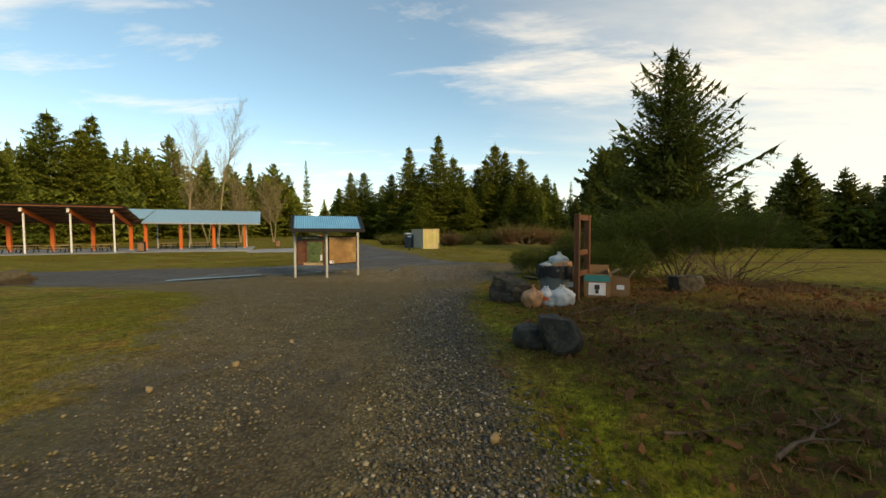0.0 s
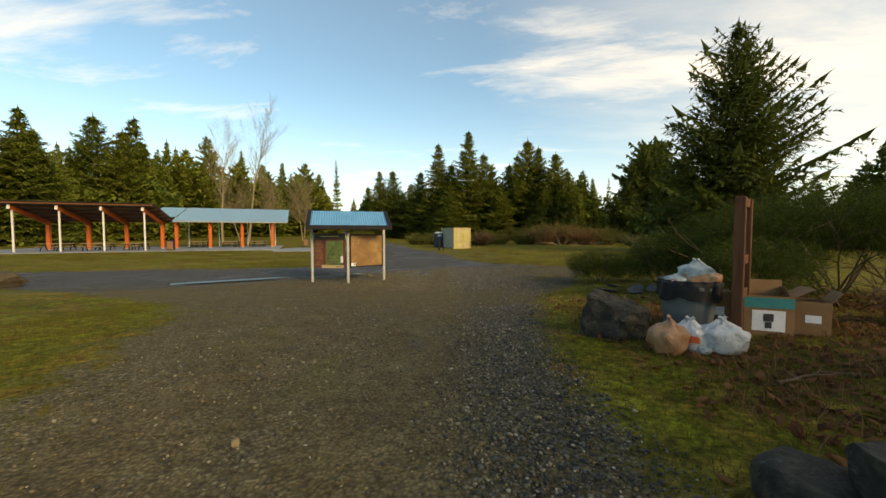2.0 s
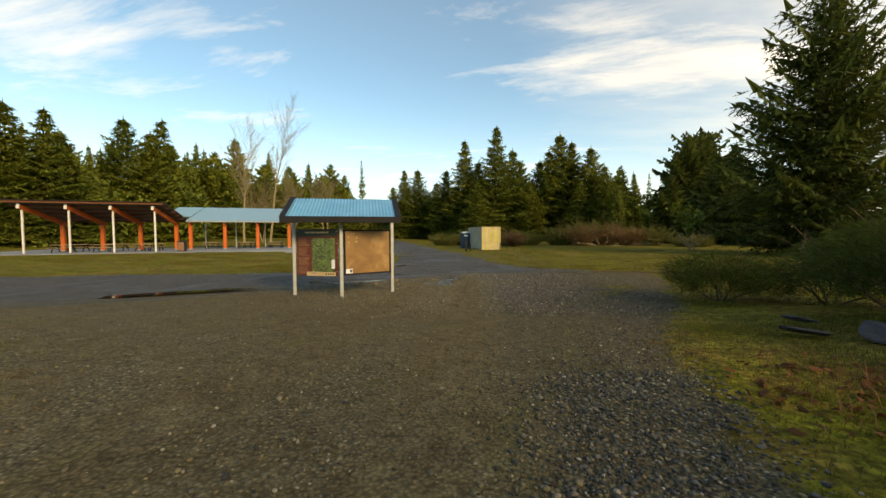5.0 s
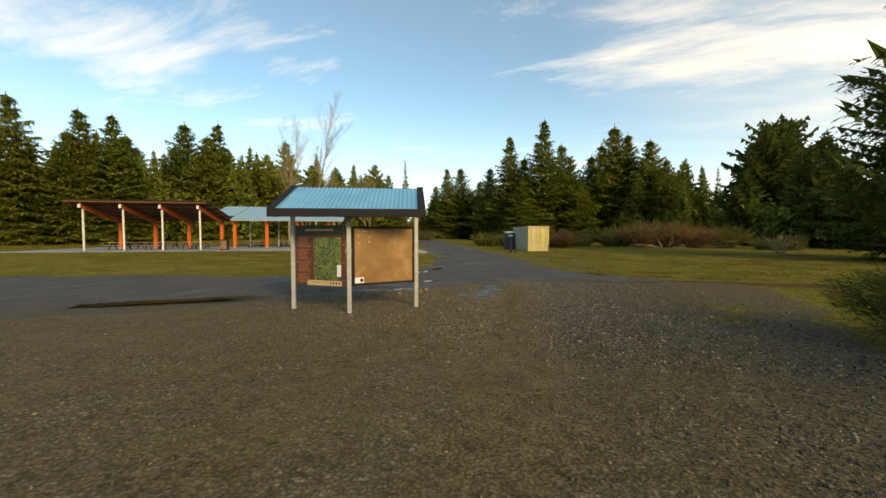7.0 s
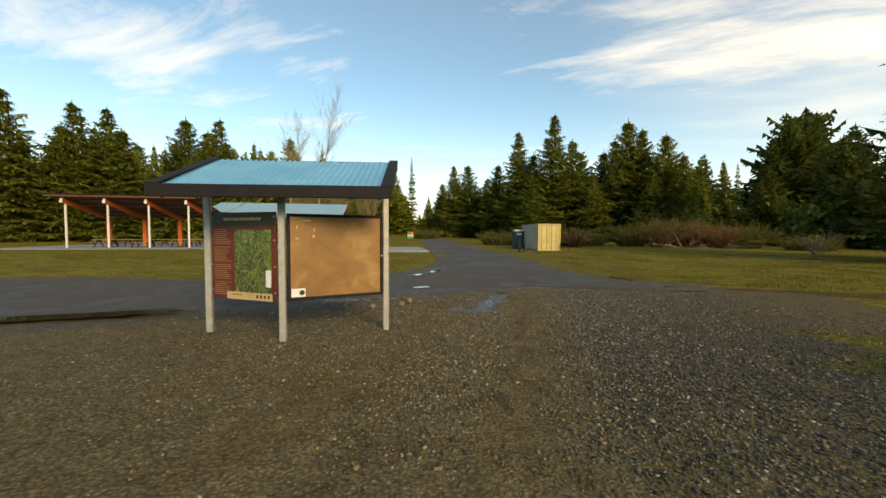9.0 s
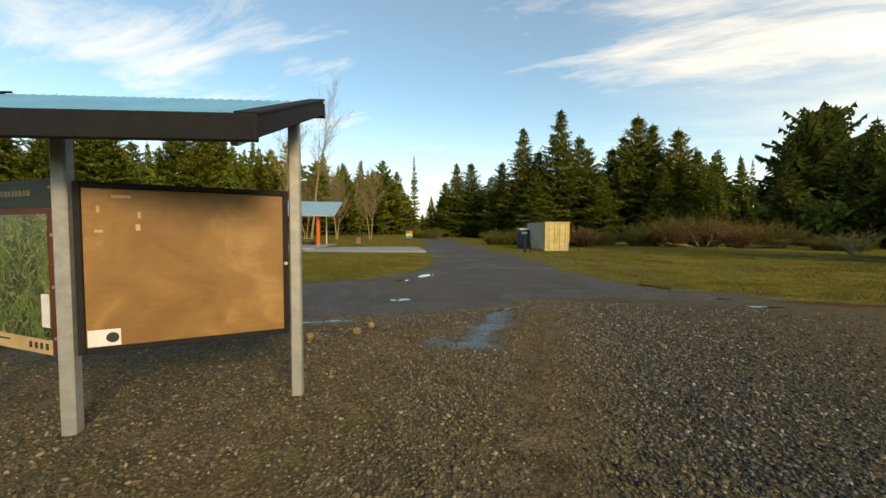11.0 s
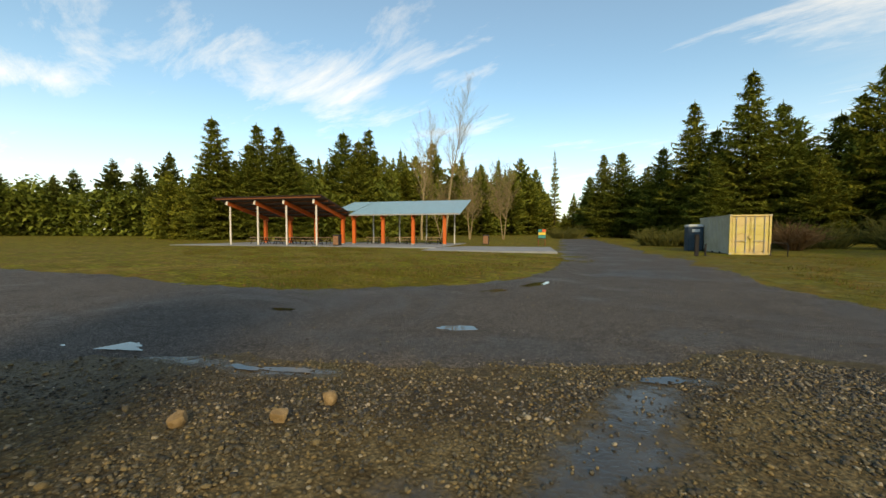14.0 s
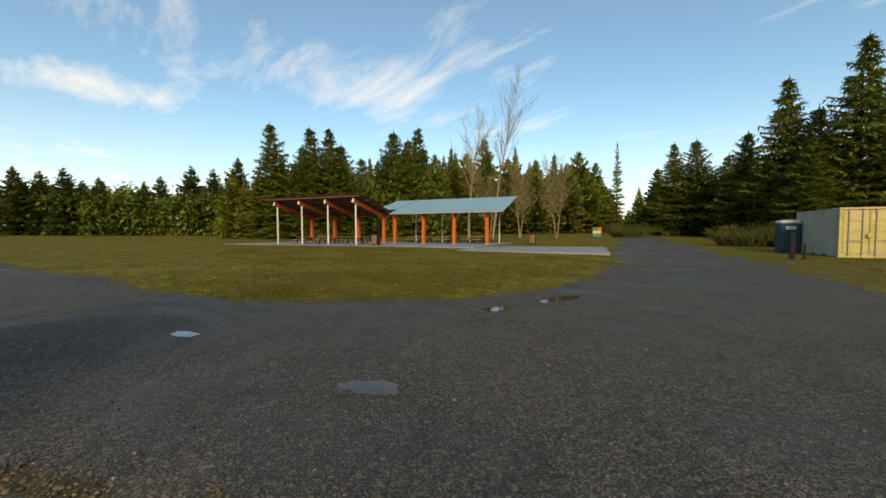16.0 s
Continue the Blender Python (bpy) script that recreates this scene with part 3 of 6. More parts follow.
def sheet(outline, material, name, lift, jitter=0.12, grain=0.5, spacing=0.5):
    """A ground sheet from a plan outline, draped over the ground, with an uneven edge that dips into it."""
    pts = []
    n = len(outline)
    for i in range(n):
        a, b = Vector(outline[i]), Vector(outline[(i + 1) % n])
        k = max(1, int((b - a).length / spacing)) if (b - a).length < 20 else 8
        for j in range(k):
            p = a.lerp(b, j / k)
            o = noise.noise_vector(Vector((p.x * grain, p.y * grain, 3.1))) * jitter + noise.noise_vector(Vector((p.x * grain * 5, p.y * grain * 5, 1.7))) * jitter * 0.6
            pts.append(Vector((p.x + o.x, p.y + o.y)))
    m = len(pts)
    inner = [Vector((x, y)) for x in np.arange(-40, 12, 0.5) for y in np.arange(0, 36, 0.5)] + [Vector((x, y)) for x in np.arange(-40, 12, 2) for y in np.arange(37, 90, 2)]

    def inside(p):
        c = False
        for i in range(m):
            a, b = pts[i], pts[i - 1]
            if (a.y > p.y) != (b.y > p.y) and p.x < (b.x - a.x) * (p.y - a.y) / (b.y - a.y) + a.x:
                c = not c
        return c

    inner = [p for p in inner if inside(p)]
    vs, _, fs, *_ = delaunay_2d_cdt(pts + inner, [], [list(range(m))], 1, 1e-4)
    rim = {(round(p.x, 3), round(p.y, 3)) for p in pts}
    out = [(p.x, p.y, rough_z(p.x, p.y) + (-0.012 if (round(p.x, 3), round(p.y, 3)) in rim else lift)) for p in vs]
    return smooth(part(name, (out, [tuple(f) for f in fs]), material), 180)


build_ground()
ROAD = [(-60, -2), (-30, 6.5), (-15, 11.5), (-11.2, 12.9), (-7.4, 16.6), (-5.4, 18.6), (-4.2, 19.3), (-2.8, 20.4), (-1.8, 21.3), (-1.2, 22.5), (2.2, 23.6), (5, 24.4),
        (1.5, 26.6), (-0.5, 30.6), (-1.0, 34), (-3.2, 41.8), (-9.4, 57), (-19.4, 83), (-44, 145), (-70, 210), (-80, 210), (-52, 145), (-27, 83), (-17.2, 57), (-12, 43.5), (-8.6, 35.6), (-7.3, 31.5), (-6.9, 28.2),
        (-7.2, 25.2), (-8.1, 23.6), (-9.6, 21.6), (-12.2, 20.1), (-16.3, 19.3), (-21, 17.2), (-27.2, 15.6), (-60, 6.5)]
tagged(sheet(ROAD, ASPHALT, "road", 0.022), "worn damp grey asphalt road with uneven edges", "road", kind="structure")


# ---- puddles ----
def puddle(cx, cy, length, width, turn, lift=0.012, seed=0.0):
    bm = bmesh.new()
    n = 56
    vs = []
    for i in range(n):
        a = 2 * math.pi * i / n
        r = 1 + 0.42 * noise.noise(Vector((math.cos(a) * 1.3, math.sin(a) * 1.3, seed))) + 0.22 * noise.noise(Vector((math.cos(a) * 4, math.sin(a) * 4, seed + 5)))
        p = Vector((math.cos(a) * r * length / 2, math.sin(a) * r * width / 2, 0))
        vs.append(p)
    rot = Matrix.Rotation(radians(turn), 3, "Z")
    zs = [rough_z(cx + dx, cy + dy) for dx in (-0.2, 0, 0.2) for dy in (-0.2, 0, 0.2)]
    z = sum(zs) / 9 + lift
    face = bm.faces.new([bm.verts.new(rot @ p) for p in vs])
    if face.normal.z < 0:
        face.normal_flip()
    ob = part("puddle", bm, WATER)
    ob.location = (cx, cy, z)
    return tagged(ob, "shallow rain puddle on worn asphalt", "puddle", "puddles")


for n, row in enumerate([(-10.5, 13.95, 9.0, 0.50, 36, .030), (-4.42, 21.06, 0.60, 0.30, 30, .026), (-7.5, 20.1, 0.5, 0.2, 20, .026), (-7.1, 17.75, 1.3, 0.30, 25, .018), (-4.75, 18.75, 0.6, 0.11, 30, .008), (-5.15, 18.5, 0.4, 0.10, 20, .008),
                         (-5.95, 24.55, 0.9, 0.34, 75, .025), (-5.75, 26.5, 1.6, 0.36, 85, .025), (3.0, 24.05, 1.1, 0.16, 8, .010), (3.5, 22.95, 0.9, 0.15, 10, .010), (2.1, 26.2, 1.1, 0.3, -50, .024), (-1.85, 20.8, 0.5, 0.14, 40, .012)]):
    puddle(*row, n * 3.3)


# ---- loose stones ----

def stone_shapes(fine):
    bm = bmesh.new()
    if fine:
        bmesh.ops.create_icosphere(bm, subdivisions=1, radius=1.0)
    else:
        vs = [bm.verts.new(p) for p in ((1, .2, 0), (-.2, 1, .1), (-1, -.1, 0), (.1, -1, .1), (0, .1, 1), (.1, 0, -1))]
        for i in range(4):
            bm.faces.new((vs[i], vs[(i + 1) % 4], vs[4]))
            bm.faces.new((vs[(i + 1) % 4], vs[i], vs[5]))
        bm.verts.index_update()
    v = np.array([w.co[:] for w in bm.verts])
    f = np.array([[w.index for w in t.verts] for t in bm.faces])
    bm.free()
    return v, f


def scatter_stones(name, spots, sizes, material, label, rng, fine=1):
    """Many small stones as one mesh; each is a squashed, knocked-about lump."""
    v, f = stone_shapes(fine)
    n, nv = len(spots), len(v)
    sc = sizes[:, None] * rng.uniform(0.6, 1.25, (n, 3)) * np.array([1, 1, 0.62])
    lump = rng.uniform(0.82, 1.18, (n, nv, 1))
    a = rng.uniform(0, 2 * np.pi, n)
    t = rng.uniform(-0.5, 0.5, n)
    ca, sa, ct, st = np.cos(a), np.sin(a), np.cos(t), np.sin(t)
    p = v[None] * lump * sc[:, None, :]
    x, y, z = p[..., 0], p[..., 1], p[..., 2]
    x, z = x * ct[:, None] - z * st[:, None], x * st[:, None] + z * ct[:, None]
    x, y = x * ca[:, None] - y * sa[:, None], x * sa[:, None] + y * ca[:, None]
    out = np.stack([x, y, z], -1) + spots[:, None, :]
    faces = (f[None] + (np.arange(n) * nv)[:, None, None]).reshape(-1, 3)
    me = bpy.data.meshes.new(name)
    me.from_pydata(out.reshape(-1, 3).tolist(), [], faces.tolist())
    me.materials.append(material)
    me.polygons.foreach_set("use_smooth", [True] * len(faces))
    return tagged(new(name, me), label, "gravel", kind="stuff")


def gravel_density(x, y):
    w, e = lerp_table(EDGE_WEST, y), lerp_table(EDGE_EAST, y)
    if y > lerp_table(SOUTH_VERGE, x) + 0.5 * (noise.noise(Vector((x, y, 4))) + 0.1):
        return 0.012 + 0.25 * step(0.9, 0.0, y - lerp_table(SOUTH_VERGE, x) - 0.2)
    k = step(w - 0.5, w + 0.8, x) * (1 - step(e - 0.1, e + 0.5, x))
    band = 0.24 + 0.9 * step(e - 1.6, e - 0.5, x) * step(16, 11, y) + 0.8 * step(12.5, 15.5, y)
    band += 0.3 * noise.noise(Vector((x * 0.5, y * 0.5, 7)))
    return k * max(0.04, band * (1 - 0.9 * track_at(x, y) * step(-1.0, 0.5, y))) * (1 - 0.93 * step(0.3, 0.6, pool_at(x, y)))


def build_gravel():
    rng = np.random.default_rng(5)

    def pick(count, spread, y0, y1, small, grey):
        spots, sizes = [], []
        while len(spots) < count:
            y = y0 + (y1 - y0) * rng.random()
            x = -0.1 - 0.07 * y + rng.normal() * spread
            if x < -12 or x > 7 or (rng.random() < east_at(x, y)) != grey or rng.random() > gravel_density(x, y):
                continue
            s = small * (0.6 + 0.75 * rng.random()) + 0.014 * rng.random() ** 8
            spots.append((x, y, rough_z(x, y) + s * 0.32))
            sizes.append(s)
        return np.array(spots), np.array(sizes)

    for grey, mat, tone, share in ((True, GREYSTONES, "grey", 0.6), (False, STONES, "tan", 0.4)):
        scatter_stones("loose_gravel", *pick(int(18000 * share), 1.6, -1.2, 9.0, 0.0105, grey), mat, f"loose {tone} gravel stones over the drive", rng)
        scatter_stones("loose_gravel", *pick(int(48000 * share), 2.3, 12.5, 22.5, 0.0118, grey), mat, f"thick loose {tone} gravel by the road edge", rng)
        scatter_stones("loose_gravel", *pick(int(72000 * share), 3.0, -1.2, 22.5, 0.0082, grey), mat, f"fine loose {tone} gravel over the drive", rng, 0)
    n = 1500
    xs, ys = rng.uniform(-8, 1.5, n), 19 + 10 * rng.random(n) ** 1.3
    spots = np.array([(x, y, rough_z(x, y) + 0.026) for x, y in zip(xs, ys) if y > lerp_table(SOUTH_VERGE, x) and x > -7.3 - 0.1 * (y - 24)])
    scatter_stones("loose_gravel", spots, 0.006 + 0.012 * rng.random(len(spots)) ** 3, STONES, "stray pebbles scattered over the asphalt", rng)


# ---- grass and litter ----
def blades(name, count, where, height, width, lean, material, label, category, seed, bend=0.5):
    """Short blades, two triangles each, as one mesh."""
    rng = np.random.default_rng(seed)
    vs, fs = [], []
    tries = 0
    while len(fs) < count * 2 and tries < count * 30:
        tries += 1
        x, y, k = where(rng)
        if rng.random() > k:
            continue
        h = height * rng.uniform(0.5, 1.3)
        a, ln = rng.uniform(0, 2 * math.pi), lean * rng.uniform(0.2, 1)
        z = rough_z(x, y) - 0.005
        dx, dy = math.cos(a), math.sin(a)
        wx, wy = -dy * width, dx * width
        i = len(vs)
        mx, my = x + dx * ln * h * bend * 0.5, y + dy * ln * h * bend * 0.5
        vs += [(x - wx, y - wy, z), (x + wx, y + wy, z), (mx - wx * .7, my - wy * .7, z + h * 0.6), (mx + wx * .7, my + wy * .7, z + h * 0.6), (x + dx * ln * h, y + dy * ln * h, z + h)]
        fs += [(i, i + 1, i + 3, i + 2), (i + 2, i + 3, i + 4)]
    ob = part(name, (vs, fs), material)
    return tagged(ob, label, category, kind="stuff")


def lawn_spot(rng):
    pick = rng.random()
    if pick < 0.42:
        x, y = rng.uniform(1.0, 7.5), rng.uniform(-0.5, 12)
    elif pick < 0.72:
        x, y = rng.uniform(-7.5, -1.8), rng.uniform(0.5, 11.5)
    elif pick < 0.86:
        x, y = rng.uniform(-14, -7), rng.uniform(20, 26)
    else:
        x, y = rng.uniform(-0.5, 9), rng.uniform(13, 30)
    if lerp_table(SOUTH_VERGE, x) - 0.2 < y and not (x > 0.6 and y > 25.5 + 0.4 * (2 - x)) and not (x < -7.6 and y > 21.2 - 0.28 * (x + 9)):
        return x, y, 0.0
    k = (1 - gravel_at(x, y)) ** 2 * (1 - 0.72 * soil_at(x, y))
    k *= 0.35 + 0.65 * step(-0.15, 0.25, noise.noise(Vector((x * 0.8, y * 0.8, 2.2))))
    return x, y, k


def litter_spot(rng):
    x, y = rng.uniform(1.6, 10), rng.uniform(-1.5, 9.5)
    return x, y, soil_at(x, y) * (0.3 + 0.7 * step(-0.2, 0.3, noise.noise(Vector((x * 0.9, y * 0.9, 5)))))


def build_leaves():
    rng = np.random.default_rng(11)
    vs, fs = [], []
    while len(fs) < 9000:
        x, y, k = litter_spot(rng)
        if rng.random() > k:
            continue
        s = rng.uniform(0.018, 0.055) + 0.035 * rng.random() ** 6
        m = Matrix.Translation((x, y, rough_z(x, y) + rng.uniform(0.005, 0.03))) @ Euler((rng.normal() * 0.5, rng.normal() * 0.5, rng.uniform(0, 6.3))).to_matrix().to_4x4()
        i = len(vs)
        vs += [tuple(m @ Vector(p)) for p in ((-s, 0, 0), (-.3 * s, -.5 * s, .1 * s), (.5 * s, -.4 * s, 0), (s, 0, .2 * s), (.4 * s, .45 * s, 0), (-.4 * s, .5 * s, .15 * s))]
        fs.append(tuple(range(i, i + 6)))
    tagged(part("fallen_leaves", (vs, fs), DEADLEAF), "brown dead leaves lying on the dark soil", "leaves", kind="stuff")


build_gravel()
blades("grass", 105000, lawn_spot, 0.045, 0.0035, 1.0, GRASSBLADE, "short mossy olive-green grass", "grass", 3)


def field_spot(rng):
    if rng.random() < 0.5:
        x, y = rng.uniform(-34, -7.2), rng.uniform(17, 38)
        ok = y > 20.2 - 0.42 * (x + 12) * (x < -12) * 0.6 + max(0, 6 * (x + 9.5)) and y > 21 + 0.27 * (x + 10)
    else:
        x, y = rng.uniform(-2, 24), rng.uniform(25, 50)
        ok = x > 2.2 - 0.20 * (y - 25.5)
    return x, y, (0.9 if ok else 0.0) * step(-0.1, 0.35, noise.noise(Vector((x * 0.5, y * 0.5, 6.6))) + 0.4 * noise.noise(Vector((x * 2, y * 2, 1.6))))


blades("grass", 30000, field_spot, 0.085, 0.011, 1.2, GRASSBLADE, "tufted olive and yellow field grass", "grass", 31)
blades("dry_grass", 9000, field_spot, 0.075, 0.010, 1.4, DRY, "scattered brown dead grass in the field", "grass", 32)
blades("dry_stalks", 6500, litter_spot, 0.14, 0.004, 1.8, DRY, "flattened brown bracken stalks on dark soil", "bracken", 4)
build_leaves()


# ---- trees ----
def fir_mesh(height, radius, seed, whorls, boughs, nodes, size, bare=0.02, ragged=0.25, power=0.8, up=0.0, core=8, fine=False):
    """Crown of a fir: whorls of boughs, each a spine with side sprays that shorten towards its tip and hang a little. Returns verts and faces."""
    rng = np.random.default_rng(seed)
    vs, fs = [], []

    def leaf(a, b, c):
        i = len(vs)
        vs.extend((a, b, c))
        fs.append((i, i + 1, i + 2))

    lean = rng.normal(0, 0.012, 2) * height
    for w in range(whorls):
        k = min(max((w + rng.uniform(-0.35, 0.35)) / whorls, 0), 0.985)
        z0 = height * (bare + (1 - bare) * k)
        reach = radius * (1 - k) ** power * (0.72 + 0.28 * min(k / 0.16, 1)) * rng.uniform(1 - 0.35 * ragged, 1 + 0.3 * ragged) + 0.10
        ax, ay = lean[0] * k * k, lean[1] * k * k
        for _ in range(core):
            a, r = rng.uniform(0, 2 * math.pi), reach * rng.uniform(0.05, 0.6)
            l2 = min(size * rng.uniform(0.7, 1.2), reach * 0.9)
            w2, tw, zz = l2 * 0.34, a + 1.57 + rng.normal() * 0.6, z0 + rng.normal() * 0.25
            cx, cy = ax + math.cos(a) * r, ay + math.sin(a) * r
            wx, wy = math.cos(tw) * w2, math.sin(tw) * w2
            leaf((cx + wx, cy + wy, zz + 0.1), (cx - wx, cy - wy, zz + 0.1), (cx + math.cos(a) * 0.35 * l2, cy + math.sin(a) * 0.35 * l2, zz - 0.8 * l2))
        a0 = rng.uniform(0, 6.28)
        nb = boughs if k < 0.72 else max(4, boughs - 3)
        for b in range(nb):
            a = a0 + 2 * math.pi * b / nb + rng.normal() * 0.22
            ln = reach * rng.uniform(1 - ragged, 1 + 0.40 * ragged)
            zb = z0 + rng.uniform(-0.5, 0.5) * height / whorls
            slope, curl = -0.22 + 0.85 * k + 0.25 * up + rng.normal() * 0.10, -0.10 + 0.32 * up
            ca, sa = math.cos(a), math.sin(a)
            nn = max(3, int(nodes * min(1.0, 0.3 + ln / radius)))

            def spine(t):
                return ax + ca * ln * t, ay + sa * ln * t, zb + ln * (slope * t + curl * t * t)

            for q in range(nn):
                t0 = 0.10 + 0.88 * q / nn
                t1 = min(t0 + 1.25 * 0.88 / nn, 1.0)
                p0, p1 = spine(t0), spine(t1)
                for side in (-1, 1):
                    ls = (ln * (0.10 + 0.42 * (1 - t0) * min(1, 0.45 + 1.6 * t0)) + 0.12) * rng.uniform(0.65, 1.25)
                    f = rng.uniform(0.5, 0.85)
                    dx, dy = ca * f - sa * side * (1 - f * 0.35), sa * f + ca * side * (1 - f * 0.35)
                    sag = rng.uniform(0.15, 0.75) * (1 - 0.75 * up * rng.random())
                    if not fine:
                        leaf(p0, p1, (p0[0] + dx * ls, p0[1] + dy * ls, p0[2] - sag * ls))
                        continue
                    m = max(2, int(ls / (size * 0.55)))
                    for j in range(m):
                        r = ls * (j + rng.random() * 0.6) / m
                        bx, by, bz = p0[0] + dx * r, p0[1] + dy * r, p0[2] - sag * r * r / max(ls, 0.1)
                        for s2 in (-1, 1):
                            tl, bw = size * rng.uniform(0.7, 1.35), size * 0.17
                            ex, ey = dx * 0.75 - dy * s2 * 0.6, dy * 0.75 + dx * s2 * 0.6
                            leaf((bx - ey * bw, by + ex * bw, bz), (bx + ey * bw, by - ex * bw, bz + rng.normal() * 0.05), (bx + ex * tl, by + ey * tl, bz - tl * rng.uniform(-0.25, 0.75)))
                hang = size * rng.uniform(0.4, 1.0) * (0.35 + 0.65 * (1 - k))
                leaf(p0, p1, ((p0[0] + p1[0]) / 2 + rng.normal() * 0.1, (p0[1] + p1[1]) / 2 + rng.normal() * 0.1, p0[2] - hang))
            p0, tip = spine(0.86), spine(1.06)
            bw = 0.05 * ln + 0.04
            leaf((p0[0] - sa * bw, p0[1] + ca * bw, p0[2]), (p0[0] + sa * bw, p0[1] - ca * bw, p0[2]), tip)
    for a in (0.0, 2.1, 4.2):
        leaf((lean[0] + math.cos(a) * 0.12, lean[1] + math.sin(a) * 0.12, height * 0.96), (lean[0] - math.cos(a) * 0.12, lean[1] - math.sin(a) * 0.12, height * 0.96), (lean[0], lean[1], height * 1.03))
    return vs, fs


def trunk_mesh(height, r0, seed, boughs=0, reach=0.0, bare=0.1):
    rng = random.Random(seed)
    bm = bmesh.new()
    for i in range(6):
        a, b = i / 6, (i + 1) / 6
        add_rod(bm, (0, 0, height * a - (0.3 if i == 0 else 0)), (0, 0, height * b), r0 * (1 - a) + 0.02, r0 * (1 - b) + 0.02, 8)
    for _ in range(boughs):
        k = rng.uniform(bare, 0.9)
        a, ln = rng.uniform(0, 6.28), reach * (1 - k) ** 0.8 * rng.uniform(0.5, 0.9)
        z = height * k
        add_rod(bm, (0, 0, z), (math.cos(a) * ln, math.sin(a) * ln, z + ln * rng.uniform(-0.2, 0.15)), 0.05 * (1 - k) + 0.02, 0.012, 4)
    return bm


FIR_KINDS = []


def fir_kind(n, height, radius, whorls, boughs, nodes, size, bare, ragged, power, material, r0, up=0.0, core=8, fine=False):
    crown = bpy.data.meshes.new("crown")
    v, f = fir_mesh(height, radius, 100 + n, whorls, boughs, nodes, size, bare, ragged, power, up, core, fine)
    crown.from_pydata(v, [], f)
    crown.materials.append(material)
    trunk = bpy.data.meshes.new("trunk")
    bm = trunk_mesh(height * 0.97, r0, n, 20, radius, max(bare * 0.5, 0.04))
    bm.to_mesh(trunk)
    bm.free()
    trunk.materials.append(BARK)
    FIR_KINDS.append((height, trunk, crown))


fir_kind(0, 20, 5.0, 34, 9, 6, 0.80, 0.0, 0.34, 0.85, FIR, 0.26, 0.15, 12)
fir_kind(1, 20, 5.6, 32, 9, 6, 0.85, 0.0, 0.40, 0.78, FIR, 0.28, 0.3, 12)
fir_kind(2, 20, 4.4, 36, 9, 6, 0.75, 0.0, 0.30, 0.90, FIR, 0.24, 0.05, 12)
fir_kind(3, 20, 6.0, 31, 9, 6, 0.90, 0.02, 0.46, 0.72, FIR, 0.30, 0.5, 12)
fir_kind(4, 20, 2.3, 38, 7, 4, 0.60, 0.02, 0.45, 0.75, FIR, 0.18, 0.1, 3)
fir_kind(5, 20, 5.6, 25, 8, 7, 0.90, 0.14, 0.55, 0.48, FIR_SHADED, 0.30, 0.7, 6)
fir_kind(6, 20, 8.2, 27, 7, 10, 0.40, 0.03, 0.50, 0.78, FIR_SHADED, 0.40, 0.75, 26, True)
fir_kind(7, 20, 5.4, 32, 9, 6, 0.85, 0.0, 0.40, 0.75, FIR_SHADED, 0.28, 0.3, 12)
fir_kind(8, 20, 5.2, 32, 8, 8, 0.50, 0.03, 0.36, 0.82, FIR, 0.28, 0.25, 22, True)
fir_kind(9, 20, 5.8, 30, 8, 8, 0.52, 0.05, 0.44, 0.74, FIR, 0.30, 0.5, 22, True)


def fir(x, y, h, kind, label, group, wide=1.0):
    height, trunk, crown = FIR_KINDS[kind]
    s = h / height
    t = thing("fir_tree", Matrix.Translation((x, y, ground_z(x, y) - 0.05)) @ Matrix.Rotation((abs(x) * 7.3 + y * 3.1) % 6.28, 4, "Z"), label, "tree", group)
    t.scale = (s * wide, s * wide, s)
    for nm, me in (("trunk", trunk), ("crown", crown)):
        o = new(nm, me)
        o.parent = t
    return t


NORTH_TREES = [(-50.2, 157.0, 15.9), (-36.0, 130.1, 17.9), (-28.6, 116.6, 21.3), (-24.2, 117.7, 22.0), (-19.4, 118.6, 17.9), (-14.6, 109.3, 20.3), (-8.6, 104.9, 27.0), (-4.5, 103.2, 21.5), (-0.3, 100.2, 29.0), (4.1, 103.1, 24.0), (7.5, 106.8, 21.6),
               (11.7, 106.3, 21.8), (14.1, 103.9, 23.3), (16.5, 101.4, 27.4), (19.4, 100.8, 25.1), (22.9, 96.7, 22.6), (24.4, 91.0, 17.1), (24.8, 86.6, 12.5), (-5.3, 95.1, 15.2), (8.3, 96.7, 14.9), (19.5, 92.5, 14.7)]
FAR_TREES = [(-82.8, 129.0, 30.8), (-81.7, 141.8, 28.4), (-72.0, 136.0, 28.4), (-64.7, 140.0, 28.4), (-64.2, 151.4, 26.0), (-56.8, 154.5, 32.2), (-88, 206, 25.2), (-84.5, 115.0, 32.6), (-86.4, 99.8, 27.7), (-86.7, 106.4, 26.8), (-89.7, 96.2, 25.9), (-64.4, 128.8, 22.4)]
WEST_TREES = [(-66.0, 46.6, 19.8), (-67.0, 44.6, 16.5), (-63.0, 48.0, 19.2), (-64.6, 51.2, 17.5), (-70, 41, 20.5), (-86.3, 67.7, 20.1), (-79.0, 69.8, 20.8), (-77.3, 72.1, 26.1), (-72.0, 74.0, 26.3), (-70.1, 70.0, 22.5), (-72.3, 78.2, 21.9)]
